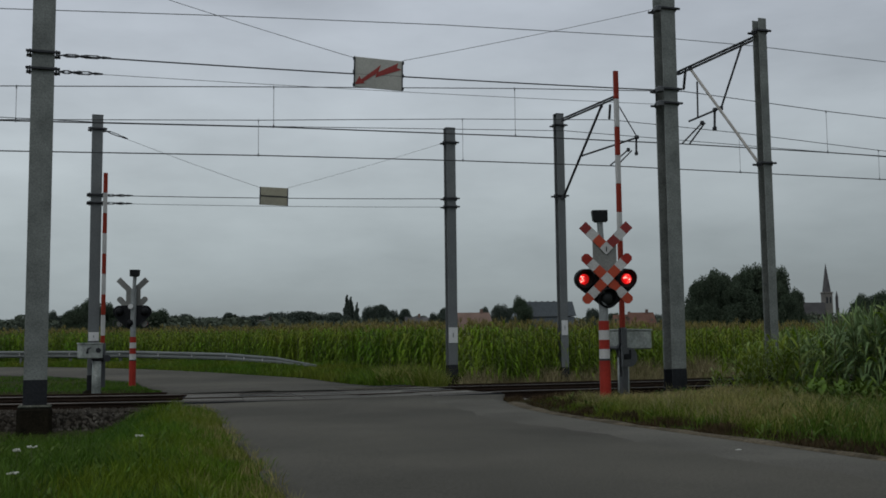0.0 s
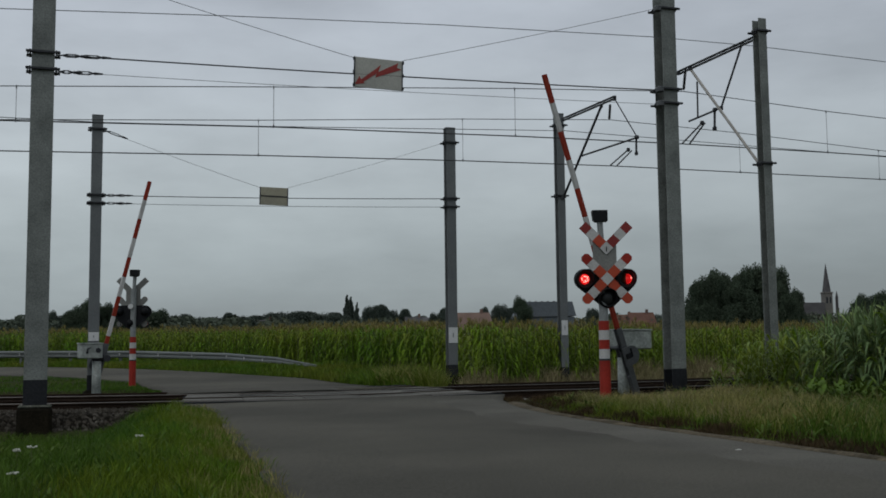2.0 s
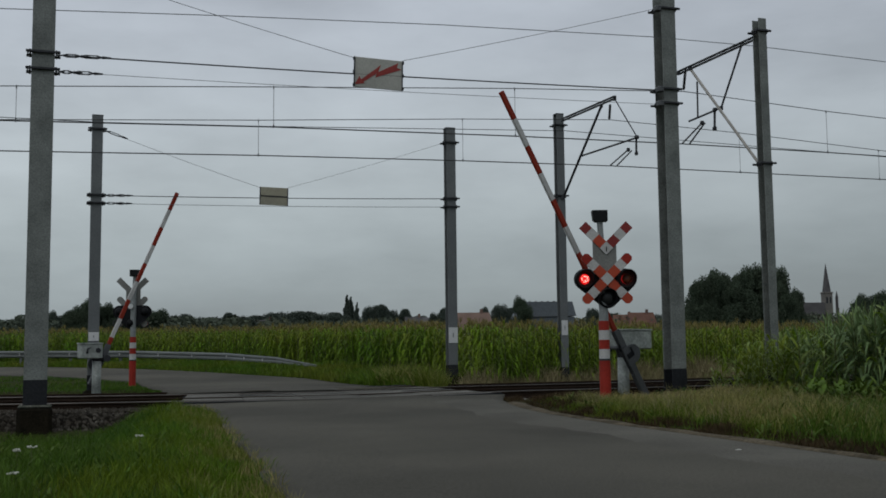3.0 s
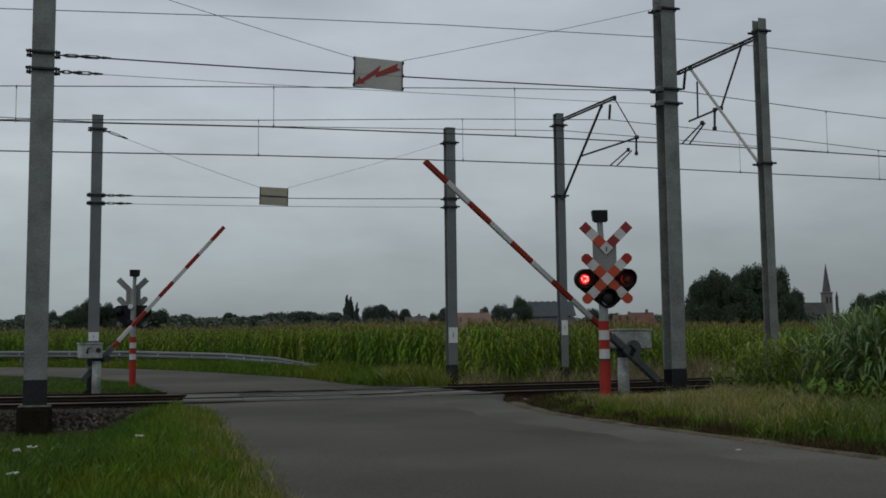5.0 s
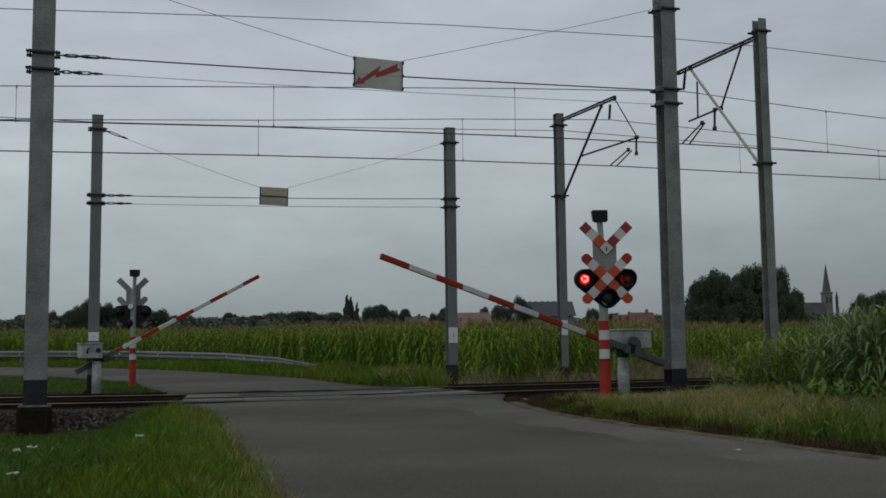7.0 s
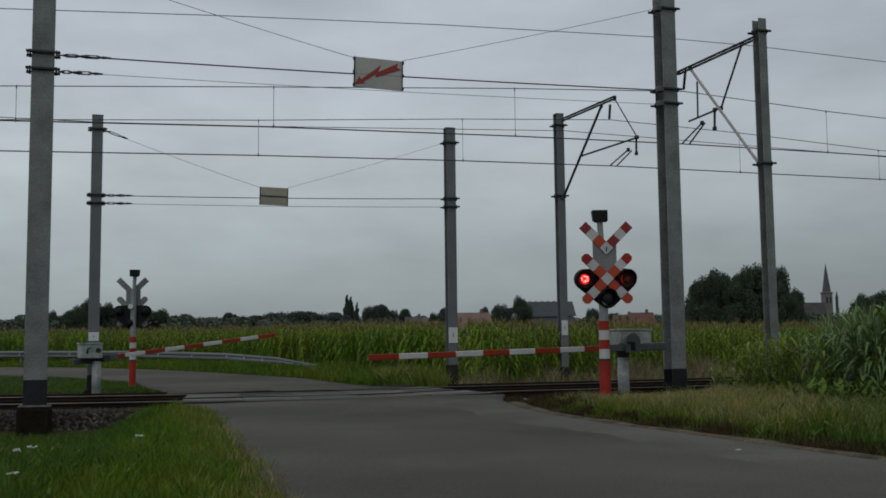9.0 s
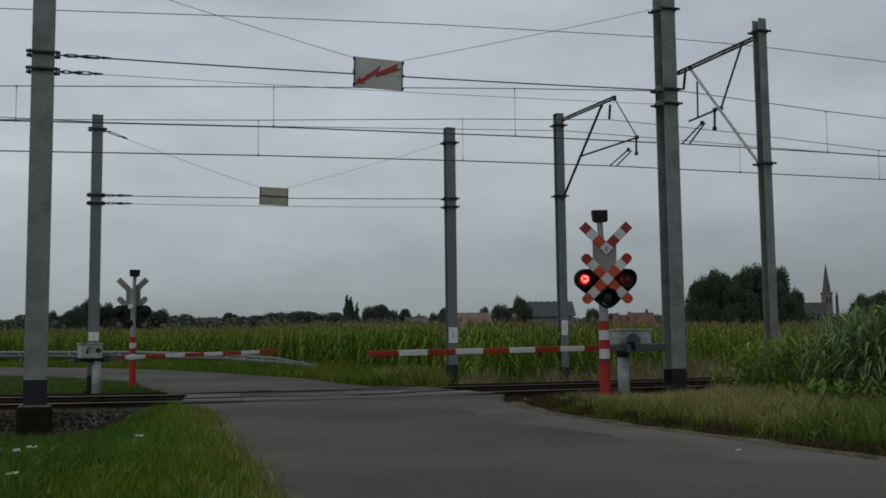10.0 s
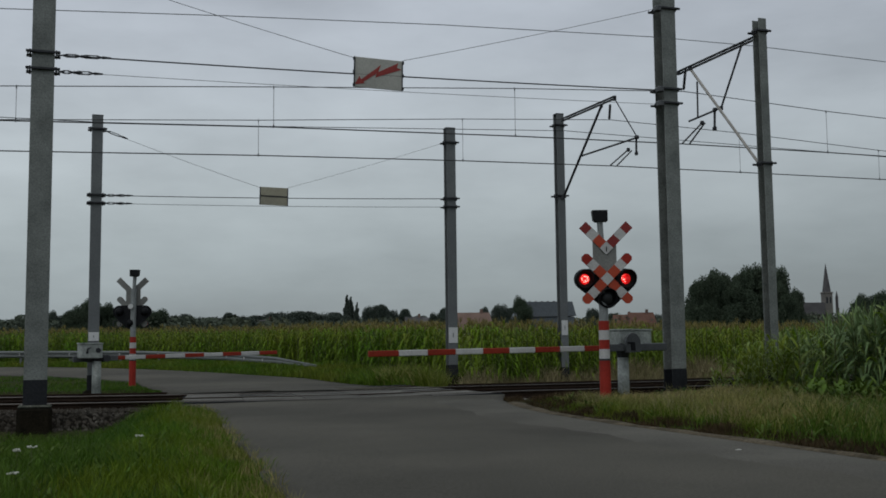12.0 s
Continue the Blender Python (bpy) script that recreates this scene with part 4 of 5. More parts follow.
def scatter(name, label, category, kinds, spots, mats):
    """Many plants in one mesh: spots of x, y, z, turn, scale, lean."""
    rnd = random.Random(3)
    vs, fs, ms, k = [], [], [], 0
    for x, y, z, turn, s, lean in spots:
        v, f, m = kinds[rnd.randrange(len(kinds))]
        c, q = math.cos(turn), math.sin(turn)
        w = v * s
        w = np.stack([w[:, 0] * c - w[:, 1] * q + x + lean * w[:, 2], w[:, 0] * q + w[:, 1] * c + y, w[:, 2] + z], 1)
        vs.append(w)
        fs.extend(tuple(i + k for i in g) for g in f)
        ms.append(m)
        k += len(w)
    me = bpy.data.meshes.new(name)
    me.from_pydata(np.concatenate(vs), [], fs)
    for m in mats:
        me.materials.append(M[m])
    me.polygons.foreach_set("material_index", np.concatenate(ms).astype(np.int32))
    ob = new(name, me)
    return tagged(ob, label, category, kind="stuff")


def build_maize():
    rnd = random.Random(11)
    kinds = [maize(rnd, rnd.uniform(1.75, 1.95), 17, 4, 0.78) for _ in range(6)]
    spots = []
    # the field that starts just beyond the far track
    for row in range(11):
        x = 0.4 - 0.1 * row
        while x < 26:
            off = 6.6 + 0.75 * row + (0.6 if x < 2.5 else 0)
            p = on_track(x, off)
            x += rnd.uniform(0.13, 0.22)
            if p.x > 0.75 and p.y < 52:
                spots.append((p.x + rnd.uniform(-.06, .06), p.y + rnd.uniform(-.1, .1), ground(p.x, p.y) - 0.03, rnd.uniform(0, 6.28), rnd.uniform(0.88, 1.01), rnd.uniform(-.05, .05)))
    # the same field behind the grassy bank and the guard rail
    edge = ((-40, 58), (-21, 55), (-13, 54), (-8.5, 51.5), (-4.6, 45.5), (-2.6, 40.5), (0.5, 35.0))
    for row in range(9):
        for (x0, y0), (x1, y1) in zip(edge, edge[1:]):
            n = int(math.hypot(x1 - x0, y1 - y0) / 0.2)
            for i in range(n):
                k = (i + rnd.random()) / n
                x, y = x0 + (x1 - x0) * k, y0 + (y1 - y0) * k + 0.8 * row + rnd.uniform(-.15, .15)
                spots.append((x, y, -0.12 + 0.021 * (y - 35 - 0.8 * row), rnd.uniform(0, 6.28), rnd.uniform(0.97, 1.10), rnd.uniform(-.05, .05)))
    scatter("maize_field", "dense green maize field in tassel beyond the tracks", "maize", kinds, spots, ("corn", "stalk", "tassel", "corn_yellow"))
    # single plants beside the near mast: pale ones, short yellow ones, tall blue-green ones
    plants = []
    looks = (("corn_pale", "corn"), ("corn", "corn_pale"), ("corn_yellow", "corn"), ("corn_yellow", "corn_pale"), ("corn_blue", "corn"), ("corn_blue", "corn_pale"), ("corn_blue", "corn_blue"))
    words = ("broad-leaved green maize plant at the field edge", "yellow-green young maize plant at the field edge", "tall blue-green maize plant at the field edge")
    for v, (m0, m1) in enumerate(looks):
        g = random.Random(40 + v)
        t = thing("maize_plant", words[0 if v < 2 else 1 if v < 4 else 2], "maize plant", pose(0, 0, -50), "maize plants by the verge")
        h = g.uniform(1.55, 1.75)
        part("stalk", tube(B(), (0, 0, 0), (0, 0, h), 0.017, 0.008, 6), "stalk", t)
        a0 = g.uniform(0, 6.28)
        upright = 1.3 if 2 <= v < 4 else 1.0
        for i in range(17):
            k = (i + 0.5) / 17
            a = a0 + math.pi * i + g.uniform(-0.7, 0.7)
            vs, fs = ribbon((0, 0, h * (0.04 + 0.78 * k)), (math.cos(a), math.sin(a), 0), g.uniform(0.55, 0.92) * (1 - 0.35 * abs(k - 0.5)), g.uniform(0.065, 0.105),
                            upright * g.uniform(0.40, 0.85), g.uniform(0.45, 1.05), 7)
            soup("leaf", vs, fs, m1 if i % 3 == 1 else m0, t)
        if v >= 4:
            for i in range(4):
                a = g.uniform(0, 6.28)
                vs, fs = ribbon((0, 0, h * g.uniform(0.7, 0.92)), (math.cos(a), math.sin(a), 0), g.uniform(0.22, 0.40), 0.05, g.uniform(0.45, 0.70), g.uniform(0.05, 0.25), 5)
                soup("leaf", vs, fs, m0, t)
        plants.append(t)
    g = random.Random(77)
    count = 0
    tries = 0
    while count < 300 and tries < 9000:
        tries += 1
        x = g.uniform(5.6, 13.0)
        front = 22.8 - (x - 5.6) * 1.22
        y = front + 4.6 * g.random() ** 1.7
        v = y - track_y(x)
        if y < front or v > -2.3 or y > front + 4.6 or math.hypot(x - 7.55, y - 24.37) < 0.45:
            continue
        side = x - 0.245 * y
        s = 0.43 + 0.17 * side + g.uniform(-0.10, 0.12)
        if side > 2.5:
            kind = g.choice((4, 5, 5, 6))
        elif side > 1.5:
            kind = g.choice((0, 1, 3, 4, 5))
        else:
            kind = g.choice((0, 2, 2, 3, 3))
        if count < len(plants):
            kind = count
        src = plants[kind]
        o = src if count < len(plants) else copy_thing(src, Matrix())
        s = min(max(s, 0.36), 1.16)
        o.matrix_basis = Matrix.Translation((x, y, ground(x, y) - 0.03)) @ Euler((g.uniform(-.12, .12), g.uniform(-.12, .12), g.uniform(0, 6.28))).to_matrix().to_4x4() @ Matrix.Scale(s, 4)
        count += 1


def blades(name, label, mat, n, place, seed, hmin, hmax, width, category="grass"):
    """Grass: place(rnd) gives x, y and a height factor, or None."""
    rnd = random.Random(seed)
    vs, fs = [], []
    for _ in range(n):
        s = place(rnd)
        if s is None:
            continue
        x, y, hf = s
        z = ground(x, y) - 0.01
        h = rnd.uniform(hmin, hmax) * hf
        a = rnd.uniform(0, 6.283)
        b = rnd.uniform(0, 6.283)
        w = width * rnd.uniform(0.6, 1.3)
        sx, sy = math.cos(a) * w, math.sin(a) * w
        l = h * rnd.uniform(0.1, 0.9)
        lx, ly = math.cos(b) * l, math.sin(b) * l
        k = len(vs)
        vs += [(x - sx, y - sy, z), (x + sx, y + sy, z), (x + sx * .8 + lx * .35, y + sy * .8 + ly * .35, z + h * .6),
               (x - sx * .8 + lx * .35, y - sy * .8 + ly * .35, z + h * .6), (x + lx, y + ly, z + h * 0.97)]
        fs += [(k, k + 1, k + 2, k + 3), (k + 3, k + 2, k + 4)]
    return tagged(soup(name, vs, fs, mat, None, label, "stuff"), category=category)


def patch(x, y, s, seed):
    return noise.noise(Vector((x * s, y * s, seed)))


def build_grass():
    def left(r):
        y = 4.5 + 17.5 * r.random() ** 1.5
        x = along(LEFT, y) - 7.5 * r.random() ** 1.25 + 0.18 * r.random()
        v = y - track_y(x)
        if v > -1.9 or (v > -2.75 and x < -5.7 - 0.6 * patch(y, x, .9, 1)) or math.hypot(x + 7.26, y - 19.18) < 0.42 or x < -0.43 * y - 1:
            return None
        d = along(LEFT, y) - x
        tuft = patch(x, y, 2.2, 21)
        if tuft < -0.12 and r.random() < 0.6:
            return None
        return x, y, (1 + 0.7 * tuft) * (0.5 + 0.5 * smooth(0, 0.7, d)) * (1 - 0.45 * smooth(-9, -6, v) * smooth(1.2, 2.4, d)) * (0.75 + 0.55 * patch(x, y, 0.8, 5) + 0.25)
    def sorted_left(near):
        def place(r):
            q = left(r)
            if q is None or (along(LEFT, q[1]) - q[0] + 0.9 * patch(q[0], q[1], 0.9, 41) + 0.5 * (r.random() - 0.5) < 1.3) != near:
                return None
            return q
        return place
    blades("verge_grass_left", "bright yellow-green grass along the lane edge", "edgegrass", 150000, sorted_left(True), 1, 0.05, 0.20, 0.0036)
    blades("deep_grass_left", "lush deep green uncut grass beside the ballast", "deepgrass", 150000, sorted_left(False), 1, 0.06, 0.24, 0.0038)

    def right(r):
        y = 8.5 + 15.5 * r.random()
        x = along(RIGHT, y) - 0.15 + 6.5 * r.random() ** 1.2
        v = y - track_y(x)
        if v > -1.7 or x > 0.44 * y + 1 or math.hypot(x - 4.97, y - 23.51) < 0.3 or y > 23.1 - (x - 5.6) * 1.22:
            return None
        d = x - along(RIGHT, y)
        if d < 0.75 and r.random() > (max(d, 0.0) / 0.75) ** 1.5:
            return None
        tuft = patch(x, y, 1.8, 31)
        if tuft < -0.1 and r.random() < 0.65:
            return None
        return x, y, (1 - 0.80 * smooth(-7.5, -3.4, v) * smooth(6.2, 5.0, x)) * (1 + 0.9 * tuft) * (0.50 + 0.30 * smooth(0.2, 1.2, d) - 0.25 * smooth(1.6, 3.2, d)) * (0.85 + 0.5 * patch(x, y, 0.7, 8))
    def sorted_right(deep):
        def place(r):
            q = right(r)
            if q is None or (q[0] / q[1] + 0.06 * patch(q[0], q[1], 0.8, 43) + 0.05 * (r.random() - 0.5) > 0.335) != deep:
                return None
            return q
        return place
    blades("verge_grass_right", "green verge grass below the maize", "grass", 80000, sorted_right(False), 2, 0.08, 0.34, 0.0048)
    blades("deep_grass_right", "dark green rank grass below the tall maize", "deepgrass", 70000, sorted_right(True), 2, 0.10, 0.42, 0.0048)
    def right_dry(r):
        q = right(r)
        if q is None or q[0] - along(RIGHT, q[1]) < 0.7 + 0.5 * r.random() or r.random() < 7.0 * (q[0] / q[1] - 0.28):
            return None
        return q
    blades("dry_grass", "straw-coloured dry grass mixed into the verge", "drygrass", 95000, right_dry, 3, 0.12, 0.46, 0.005)

    def heads(r):
        q = right_dry(r)
        if q is None or patch(q[0], q[1], 0.6, 71) < -0.05 + 0.3 * r.random():
            return None
        return q
    blades("grass_heads", "bleached seeding grass heads standing over the verge", "hay", 60000, heads, 35, 0.22, 0.55, 0.0030)

    def dead_edge(r):
        y = 8.0 + 14.5 * r.random() ** 0.65
        x = along(RIGHT, y) + 0.05 + 0.75 * r.random() ** 1.4 + (1.6 * r.random() if y > 17.5 else 0)
        if y - track_y(x) > -1.6:
            return None
        return x, y, 0.9 + 0.8 * patch(x, y, 1.5, 51)
    blades("dead_edge_grass", "flattened dead brown grass along the lane edge", "deadgrass", 42000, dead_edge, 31, 0.02, 0.13, 0.0055)

    def dead_left(r):
        y = 5.0 + 15.0 * r.random() ** 1.4
        d = 0.75 * r.random() ** 1.3
        return along(LEFT, y) - d + 0.05, y, 0.7 + 0.7 * patch(d, y, 1.5, 52)
    blades("dead_left_grass", "thin straw-coloured seeding grass along the lane edge", "drygrass", 5000, dead_left, 32, 0.05, 0.26, 0.0032)

    # broad-leaved weeds standing among the grass
    g = random.Random(61)
    kinds = []
    for _ in range(6):
        V, Fs = [], []
        for i in range(g.randrange(9, 15)):
            a = g.uniform(0, 6.28)
            vs, fs = ribbon((0, 0, g.uniform(0.0, 0.16)), (math.cos(a), math.sin(a), 0), g.uniform(0.06, 0.17), g.uniform(0.022, 0.05), g.uniform(0.04, 0.16), g.uniform(0.02, 0.12), 3)
            k = len(V)
            V.extend(vs)
            Fs.extend(tuple(j + k for j in f) for f in fs)
        kinds.append((np.array([tuple(v) for v in V]), Fs, np.zeros(len(Fs), int)))
    spots = []
    for n, place, lo, hi in ((4600, left, 0.32, 0.70), (1500, right, 0.5, 1.2)):
        for _ in range(n):
            q = place(g)
            if q is None:
                continue
            x, y, hf = q
            if patch(x, y, 0.7, 63) < -0.05 or (place is left and along(LEFT, y) - x < 0.5) or (place is right and x / y < 0.25 and g.random() < 0.6):
                continue
            spots.append((x, y, ground(x, y) - 0.01, g.uniform(0, 6.28), g.uniform(lo, hi) * (0.6 + 0.5 * hf), g.uniform(-.2, .2)))
    for _ in range(700):
        y = g.uniform(9.0, 19.5)
        x = y * g.uniform(0.325, 0.44)
        front = 22.6 - (x - 5.6) * 1.22
        if not 0.8 < x - along(RIGHT, y) or y > front + 0.5 or y < front - 4.5 or g.random() > 0.35 + 0.65 * smooth(-4.0, -0.5, y - front):
            continue
        spots.append((x, y, ground(x, y) - 0.02, g.uniform(0, 6.28), g.uniform(1.1, 2.3), g.uniform(-.2, .2)))
    scatter("verge_weeds", "broad-leaved green weeds mixed into the verge grass", "weeds", kinds, spots, ("weed",))

    def far(r):
        x = -34 + 34.5 * r.random()
        y = across(FAR_OUT, x) + 0.1 + 7 * r.random() ** 1.2 if x < -0.1 else 30 + 4 * r.random()
        return x, y, 0.8 + 0.6 * patch(x, y, .5, 3) + 0.7 * smooth(-6, -3, x)
    blades("bank_grass", "rough green grass bank along the outer bend", "grass", 42000, far, 4, 0.10, 0.30, 0.016)

    def inner(r):
        x = -30 + 24 * r.random()
        lo = on_track(x, FAR_TRACK + 2.0).y
        hi = across(FAR_IN, x) if x < -6.3 else 29
        if hi < lo:
            return None
        y = lo + (hi - lo) * r.random()
        if x > along(((25, -6.3), (31, -8.5), (34.8, -9.9), (37.5, -12.5), (39.6, -16.3), (42.5, -24)), y) or math.hypot(x + 9.3, y - 32.2) < 0.45:
            return None
        return x, y, 0.8 + 0.5 * patch(x, y, .5, 2)
    blades("island_grass", "short green grass between the tracks and the bend", "deepgrass", 42000, inner, 6, 0.03, 0.13, 0.009)

    def dry(r):
        x = -2.0 + 17 * r.random()
        p = on_track(x, FAR_TRACK + 1.9 + 1.6 * r.random())
        if p.x < 0.4:
            return None
        return p.x, p.y, 0.7 + 0.7 * patch(p.x, p.y, .8, 4) + 0.5 * smooth(3.5, 5.5, p.x)
    blades("dry_track_grass", "tall straw-coloured grass between far track and maize", "hay", 13000, dry, 7, 0.20, 0.75, 0.012)

    def tall(r):
        x = -1.9 + 1.9 * r.random()
        y = across(FAR_OUT, min(x, -0.12)) + 0.35 + 2.6 * r.random()
        if math.hypot(x - 0.22, y - 30.67) < 0.3:
            return None
        return x, y, 0.7 + 0.7 * patch(x, y, 1.2, 17)
    blades("tall_grass", "tall seeding grass round the foot of a far mast", "grass", 7000, tall, 12, 0.22, 0.72, 0.008)
    blades("tall_dry_grass", "tall straw-coloured grass round the foot of a far mast", "drygrass", 1800, tall, 13, 0.30, 0.85, 0.008)

    def near_track(r):
        x = 1.3 + 11 * r.random()
        p = on_track(x, -1.3 - 1.3 * r.random())
        return p.x, p.y, 0.6 + 0.6 * patch(p.x, p.y, .9, 14)
    blades("track_weeds", "thin weeds along the edge of the ballast", "drygrass", 6000, near_track, 8, 0.06, 0.24, 0.008)
    def around(r):
        x, y = r.uniform(-24, 24), r.uniform(-14, 40)
        v = y - track_y(x)
        if on_road(x, y, 0.2) or -3 < v < 6.5 or (y > 4.5 and -0.43 * y - 1 < x < 0.44 * y + 1):
            return None
        if math.hypot(x, y) < 1.0:
            return None
        return x, y, 0.8 + 0.5 * patch(x, y, .5, 6)
    blades("field_grass", "rough meadow grass away from the lane", "grass", 70000, around, 15, 0.10, 0.30, 0.014)
    # a scrap of paper on the lane
    t = thing("paper_scrap", "small crumpled white paper scrap lying on the asphalt", "litter", pose(2.80, 10.4, level(2.80, 10.4) + 0.02, 0, 8, 25))
    bm = box(B(), (0, 0, 0), (0.060, 0.026, 0.030), 0.006)
    box(bm, (0.022, 0.008, 0.008), (0.034, 0.030, 0.022), 0.005)
    part("paper", bm, "sign", t)
    # white umbels in the grass
    for x, y, h in ((-2.67, 9.5, 0.29), (-3.54, 9.0, 0.24), (-3.47, 9.12, 0.25), (-3.63, 9.2, 0.22), (-2.98, 7.5, 0.19)):
        t = thing("wild_umbel", "white flowering umbel standing in the verge grass", "wild flower", pose(x, y, ground(x, y)), "umbels in the verge")
        part("stem", tube(B(), (0, 0, 0), (0, 0, h), 0.004, 0.003, 5), "stalk", t)
        bm = B()
        rr = random.Random(int(x * 100))
        for i in range(14):
            a, q = rr.uniform(0, 6.28), 0.040 * math.sqrt(rr.random())
            bmesh.ops.create_icosphere(bm, subdivisions=1, radius=0.0075, matrix=Matrix.Translation((q * math.cos(a), q * math.sin(a), h + rr.uniform(-.006, .006))))
        part("blossom", bm, "flower", t, "flat white flower head")


# ---- the far village and its trees ----
TREES = (
    (36.0, 150, 10.9, 2.1, 0),
    (39.5, 153, 11.8, 2.7, 1),
    (41.9, 150, 12.2, 2.8, 0),
    (45.3, 152, 12.3, 2.6, 1),
    (37.9, 151, 11.5, 2.3, 1),
    (43.5, 153, 12.2, 2.5, 0),
    (47.2, 153, 12.0, 2.4, 1),
    (40.6, 148, 9.8, 2.4, 0),
    (46.5, 148, 9.6, 2.4, 1),
    (48.6, 155, 11.2, 1.7, 0),
    (52.0, 158, 9.4, 1.2, 1),
    (78.0, 200, 10.7, 2.5, 0),
    (83.3, 205, 11.2, 2.7, 1),
    (45.4, 200, 9.0, 1.5, 1),
    (16.3, 225, 11.9, 2.4, 1),
    (13.8, 262, 12.0, 2.5, 0),
    (16.3, 262, 11.3, 1.9, 1),
    (10.2, 270, 11.7, 2.0, 0),
    (0.4, 270, 11.8, 1.7, 1),
    (36.1, 260, 10.7, 1.9, 0),
    (-2.6, 275, 10.6, 1.9, 0),
    (-27.0, 300, 17.4, 0.8, 2),
    (-26.1, 302, 17.0, 0.8, 2),
    (-24.2, 300, 15.3, 0.6, 2),
    (-20.1, 290, 13.1, 2.4, 0),
    (-16.8, 290, 13.6, 3.1, 1),
    (-13.7, 290, 12.0, 1.8, 0),
    (-10.9, 295, 12.6, 2.0, 1),
    (-28.6, 295, 11.6, 2.2, 0),
    (-49.3, 330, 13.7, 3.0, 0),
    (-44.1, 330, 13.7, 3.3, 1),
    (-38.9, 330, 13.3, 3.0, 0),
    (-34.0, 330, 13.2, 2.3, 1),
    (-53.7, 330, 13.4, 2.3, 0),
    (-58.0, 330, 12.9, 2.4, 1),
    (-61.8, 180, 9.2, 1.7, 0),
    (-59.5, 180, 10.1, 1.9, 1),
    (-56.9, 182, 9.7, 1.9, 0),
    (-55.0, 184, 9.0, 1.5, 1),
    (-53.8, 190, 9.0, 1.6, 0),
    (-50.9, 190, 8.7, 1.8, 1),
    (-61.1, 240, 9.5, 1.6, 0),
    (-57.3, 240, 10.4, 1.4, 1),
    (-54.6, 240, 9.6, 1.6, 0),
    (-50.3, 250, 10.6, 1.2, 1),
    (-46.6, 250, 9.6, 1.8, 0),
    (-53.9, 250, 9.6, 2.1, 1),
    (-91.3, 250, 11.8, 1.2, 0),
    (-88.9, 250, 10.7, 1.4, 1),
    (-95.3, 250, 10.1, 2.4, 0),
    (-100.5, 250, 9.9, 2.9, 1),
    (-6.2, 300, 10.9, 2.2, 1),
    (51.3, 290, 10.5, 2.3, 1),
    (57.4, 290, 10.1, 2.3, 0),
    (45.9, 290, 10.6, 2.0, 1),
)
HOUSES = (
    (7.2, 235, 10.2, 3.5, "brick", "brick"),
    (47.5, 255, 10.5, 3.0, "brick", "redtiles"),
    (44.3, 262, 10.2, 1.9, "paintwall", "redtiles"),
    (-7.5, 290, 11.3, 1.4, "paintwall", "tiles"),
    (-3.7, 290, 11.0, 2.6, "brick", "tiles"),
    (-41.5, 330, 12.1, 1.7, "paintwall", "redtiles"),
    (-96.5, 262, 10.0, 2.8, "brick", "tiles"),
    (-60.3, 300, 11.6, 2.2, "paintwall", "tiles"),
    (-50.8, 300, 11.2, 1.4, "paintwall", "tiles"),
    (-36.3, 330, 11.8, 1.7, "brick", "redtiles"),
    (2.4, 290, 11.5, 1.5, "paintwall", "tiles"),
    (-59.4, 310, 11.8, 1.5, "brick", "tiles"),
)


def tree_kind(seed, slim, leaves="leaf"):
    """A tree of unit height 10: trunk with limbs, crown of small leaf clumps."""
    r = random.Random(seed)
    t = thing("tree", "dark leafy tree on the horizon", "tree", pose(0, 0, -60), "trees on the horizon")
    bm = B()
    top = 8.5 if slim else 6.0
    tube(bm, (0, 0, -0.3), (0, 0, top), 0.28, 0.06, 7)
    lobes = []
    if slim:
        for i in range(26):
            k = i / 25
            a = r.uniform(0, 6.28)
            w = 0.75 * math.sin(math.pi * min(1, 0.18 + 0.8 * k)) + 0.1
            lobes.append((Vector((0.45 * w * math.cos(a), 0.45 * w * math.sin(a), 1.0 + 8.5 * k)), 1.15 * w))
    else:
        for i in range(62):
            a = r.uniform(0, 6.28)
            k = r.random()
            z = 0.8 + 8.3 * k
            w = 3.2 * math.sin(math.pi * (0.22 + 0.70 * k)) ** 0.7
            q = w * math.sqrt(r.uniform(0.15, 1))
            lobes.append((Vector((q * math.cos(a), q * math.sin(a), z)), r.uniform(0.9, 1.55)))
    for c, s in lobes[::3]:
        tube(bm, (0, 0, max(1.2, c.z - 1.5)), c, 0.09, 0.02, 5)
    part("trunk", bm, "bark", t)
    vs, fs = [], []
    for c, s in lobes:
        for _ in range(int(460 * s)):
            d = Vector((r.gauss(0, 1), r.gauss(0, 1), r.gauss(0, 0.8))).normalized() * s * r.uniform(0.5, 1.03)
            p = c + d
            u = Vector((r.gauss(0, 1), r.gauss(0, 1), r.gauss(0, 1))).normalized()
            w = u.orthogonal().normalized() * r.uniform(0.09, 0.18)
            q = u.cross(w).normalized() * r.uniform(0.06, 0.13)
            k = len(vs)
            vs += [p - w, p + q, p + w, p - q]
            fs.append((k, k + 1, k + 2, k + 3))
    soup("crown", vs, fs, leaves, t)
    return t


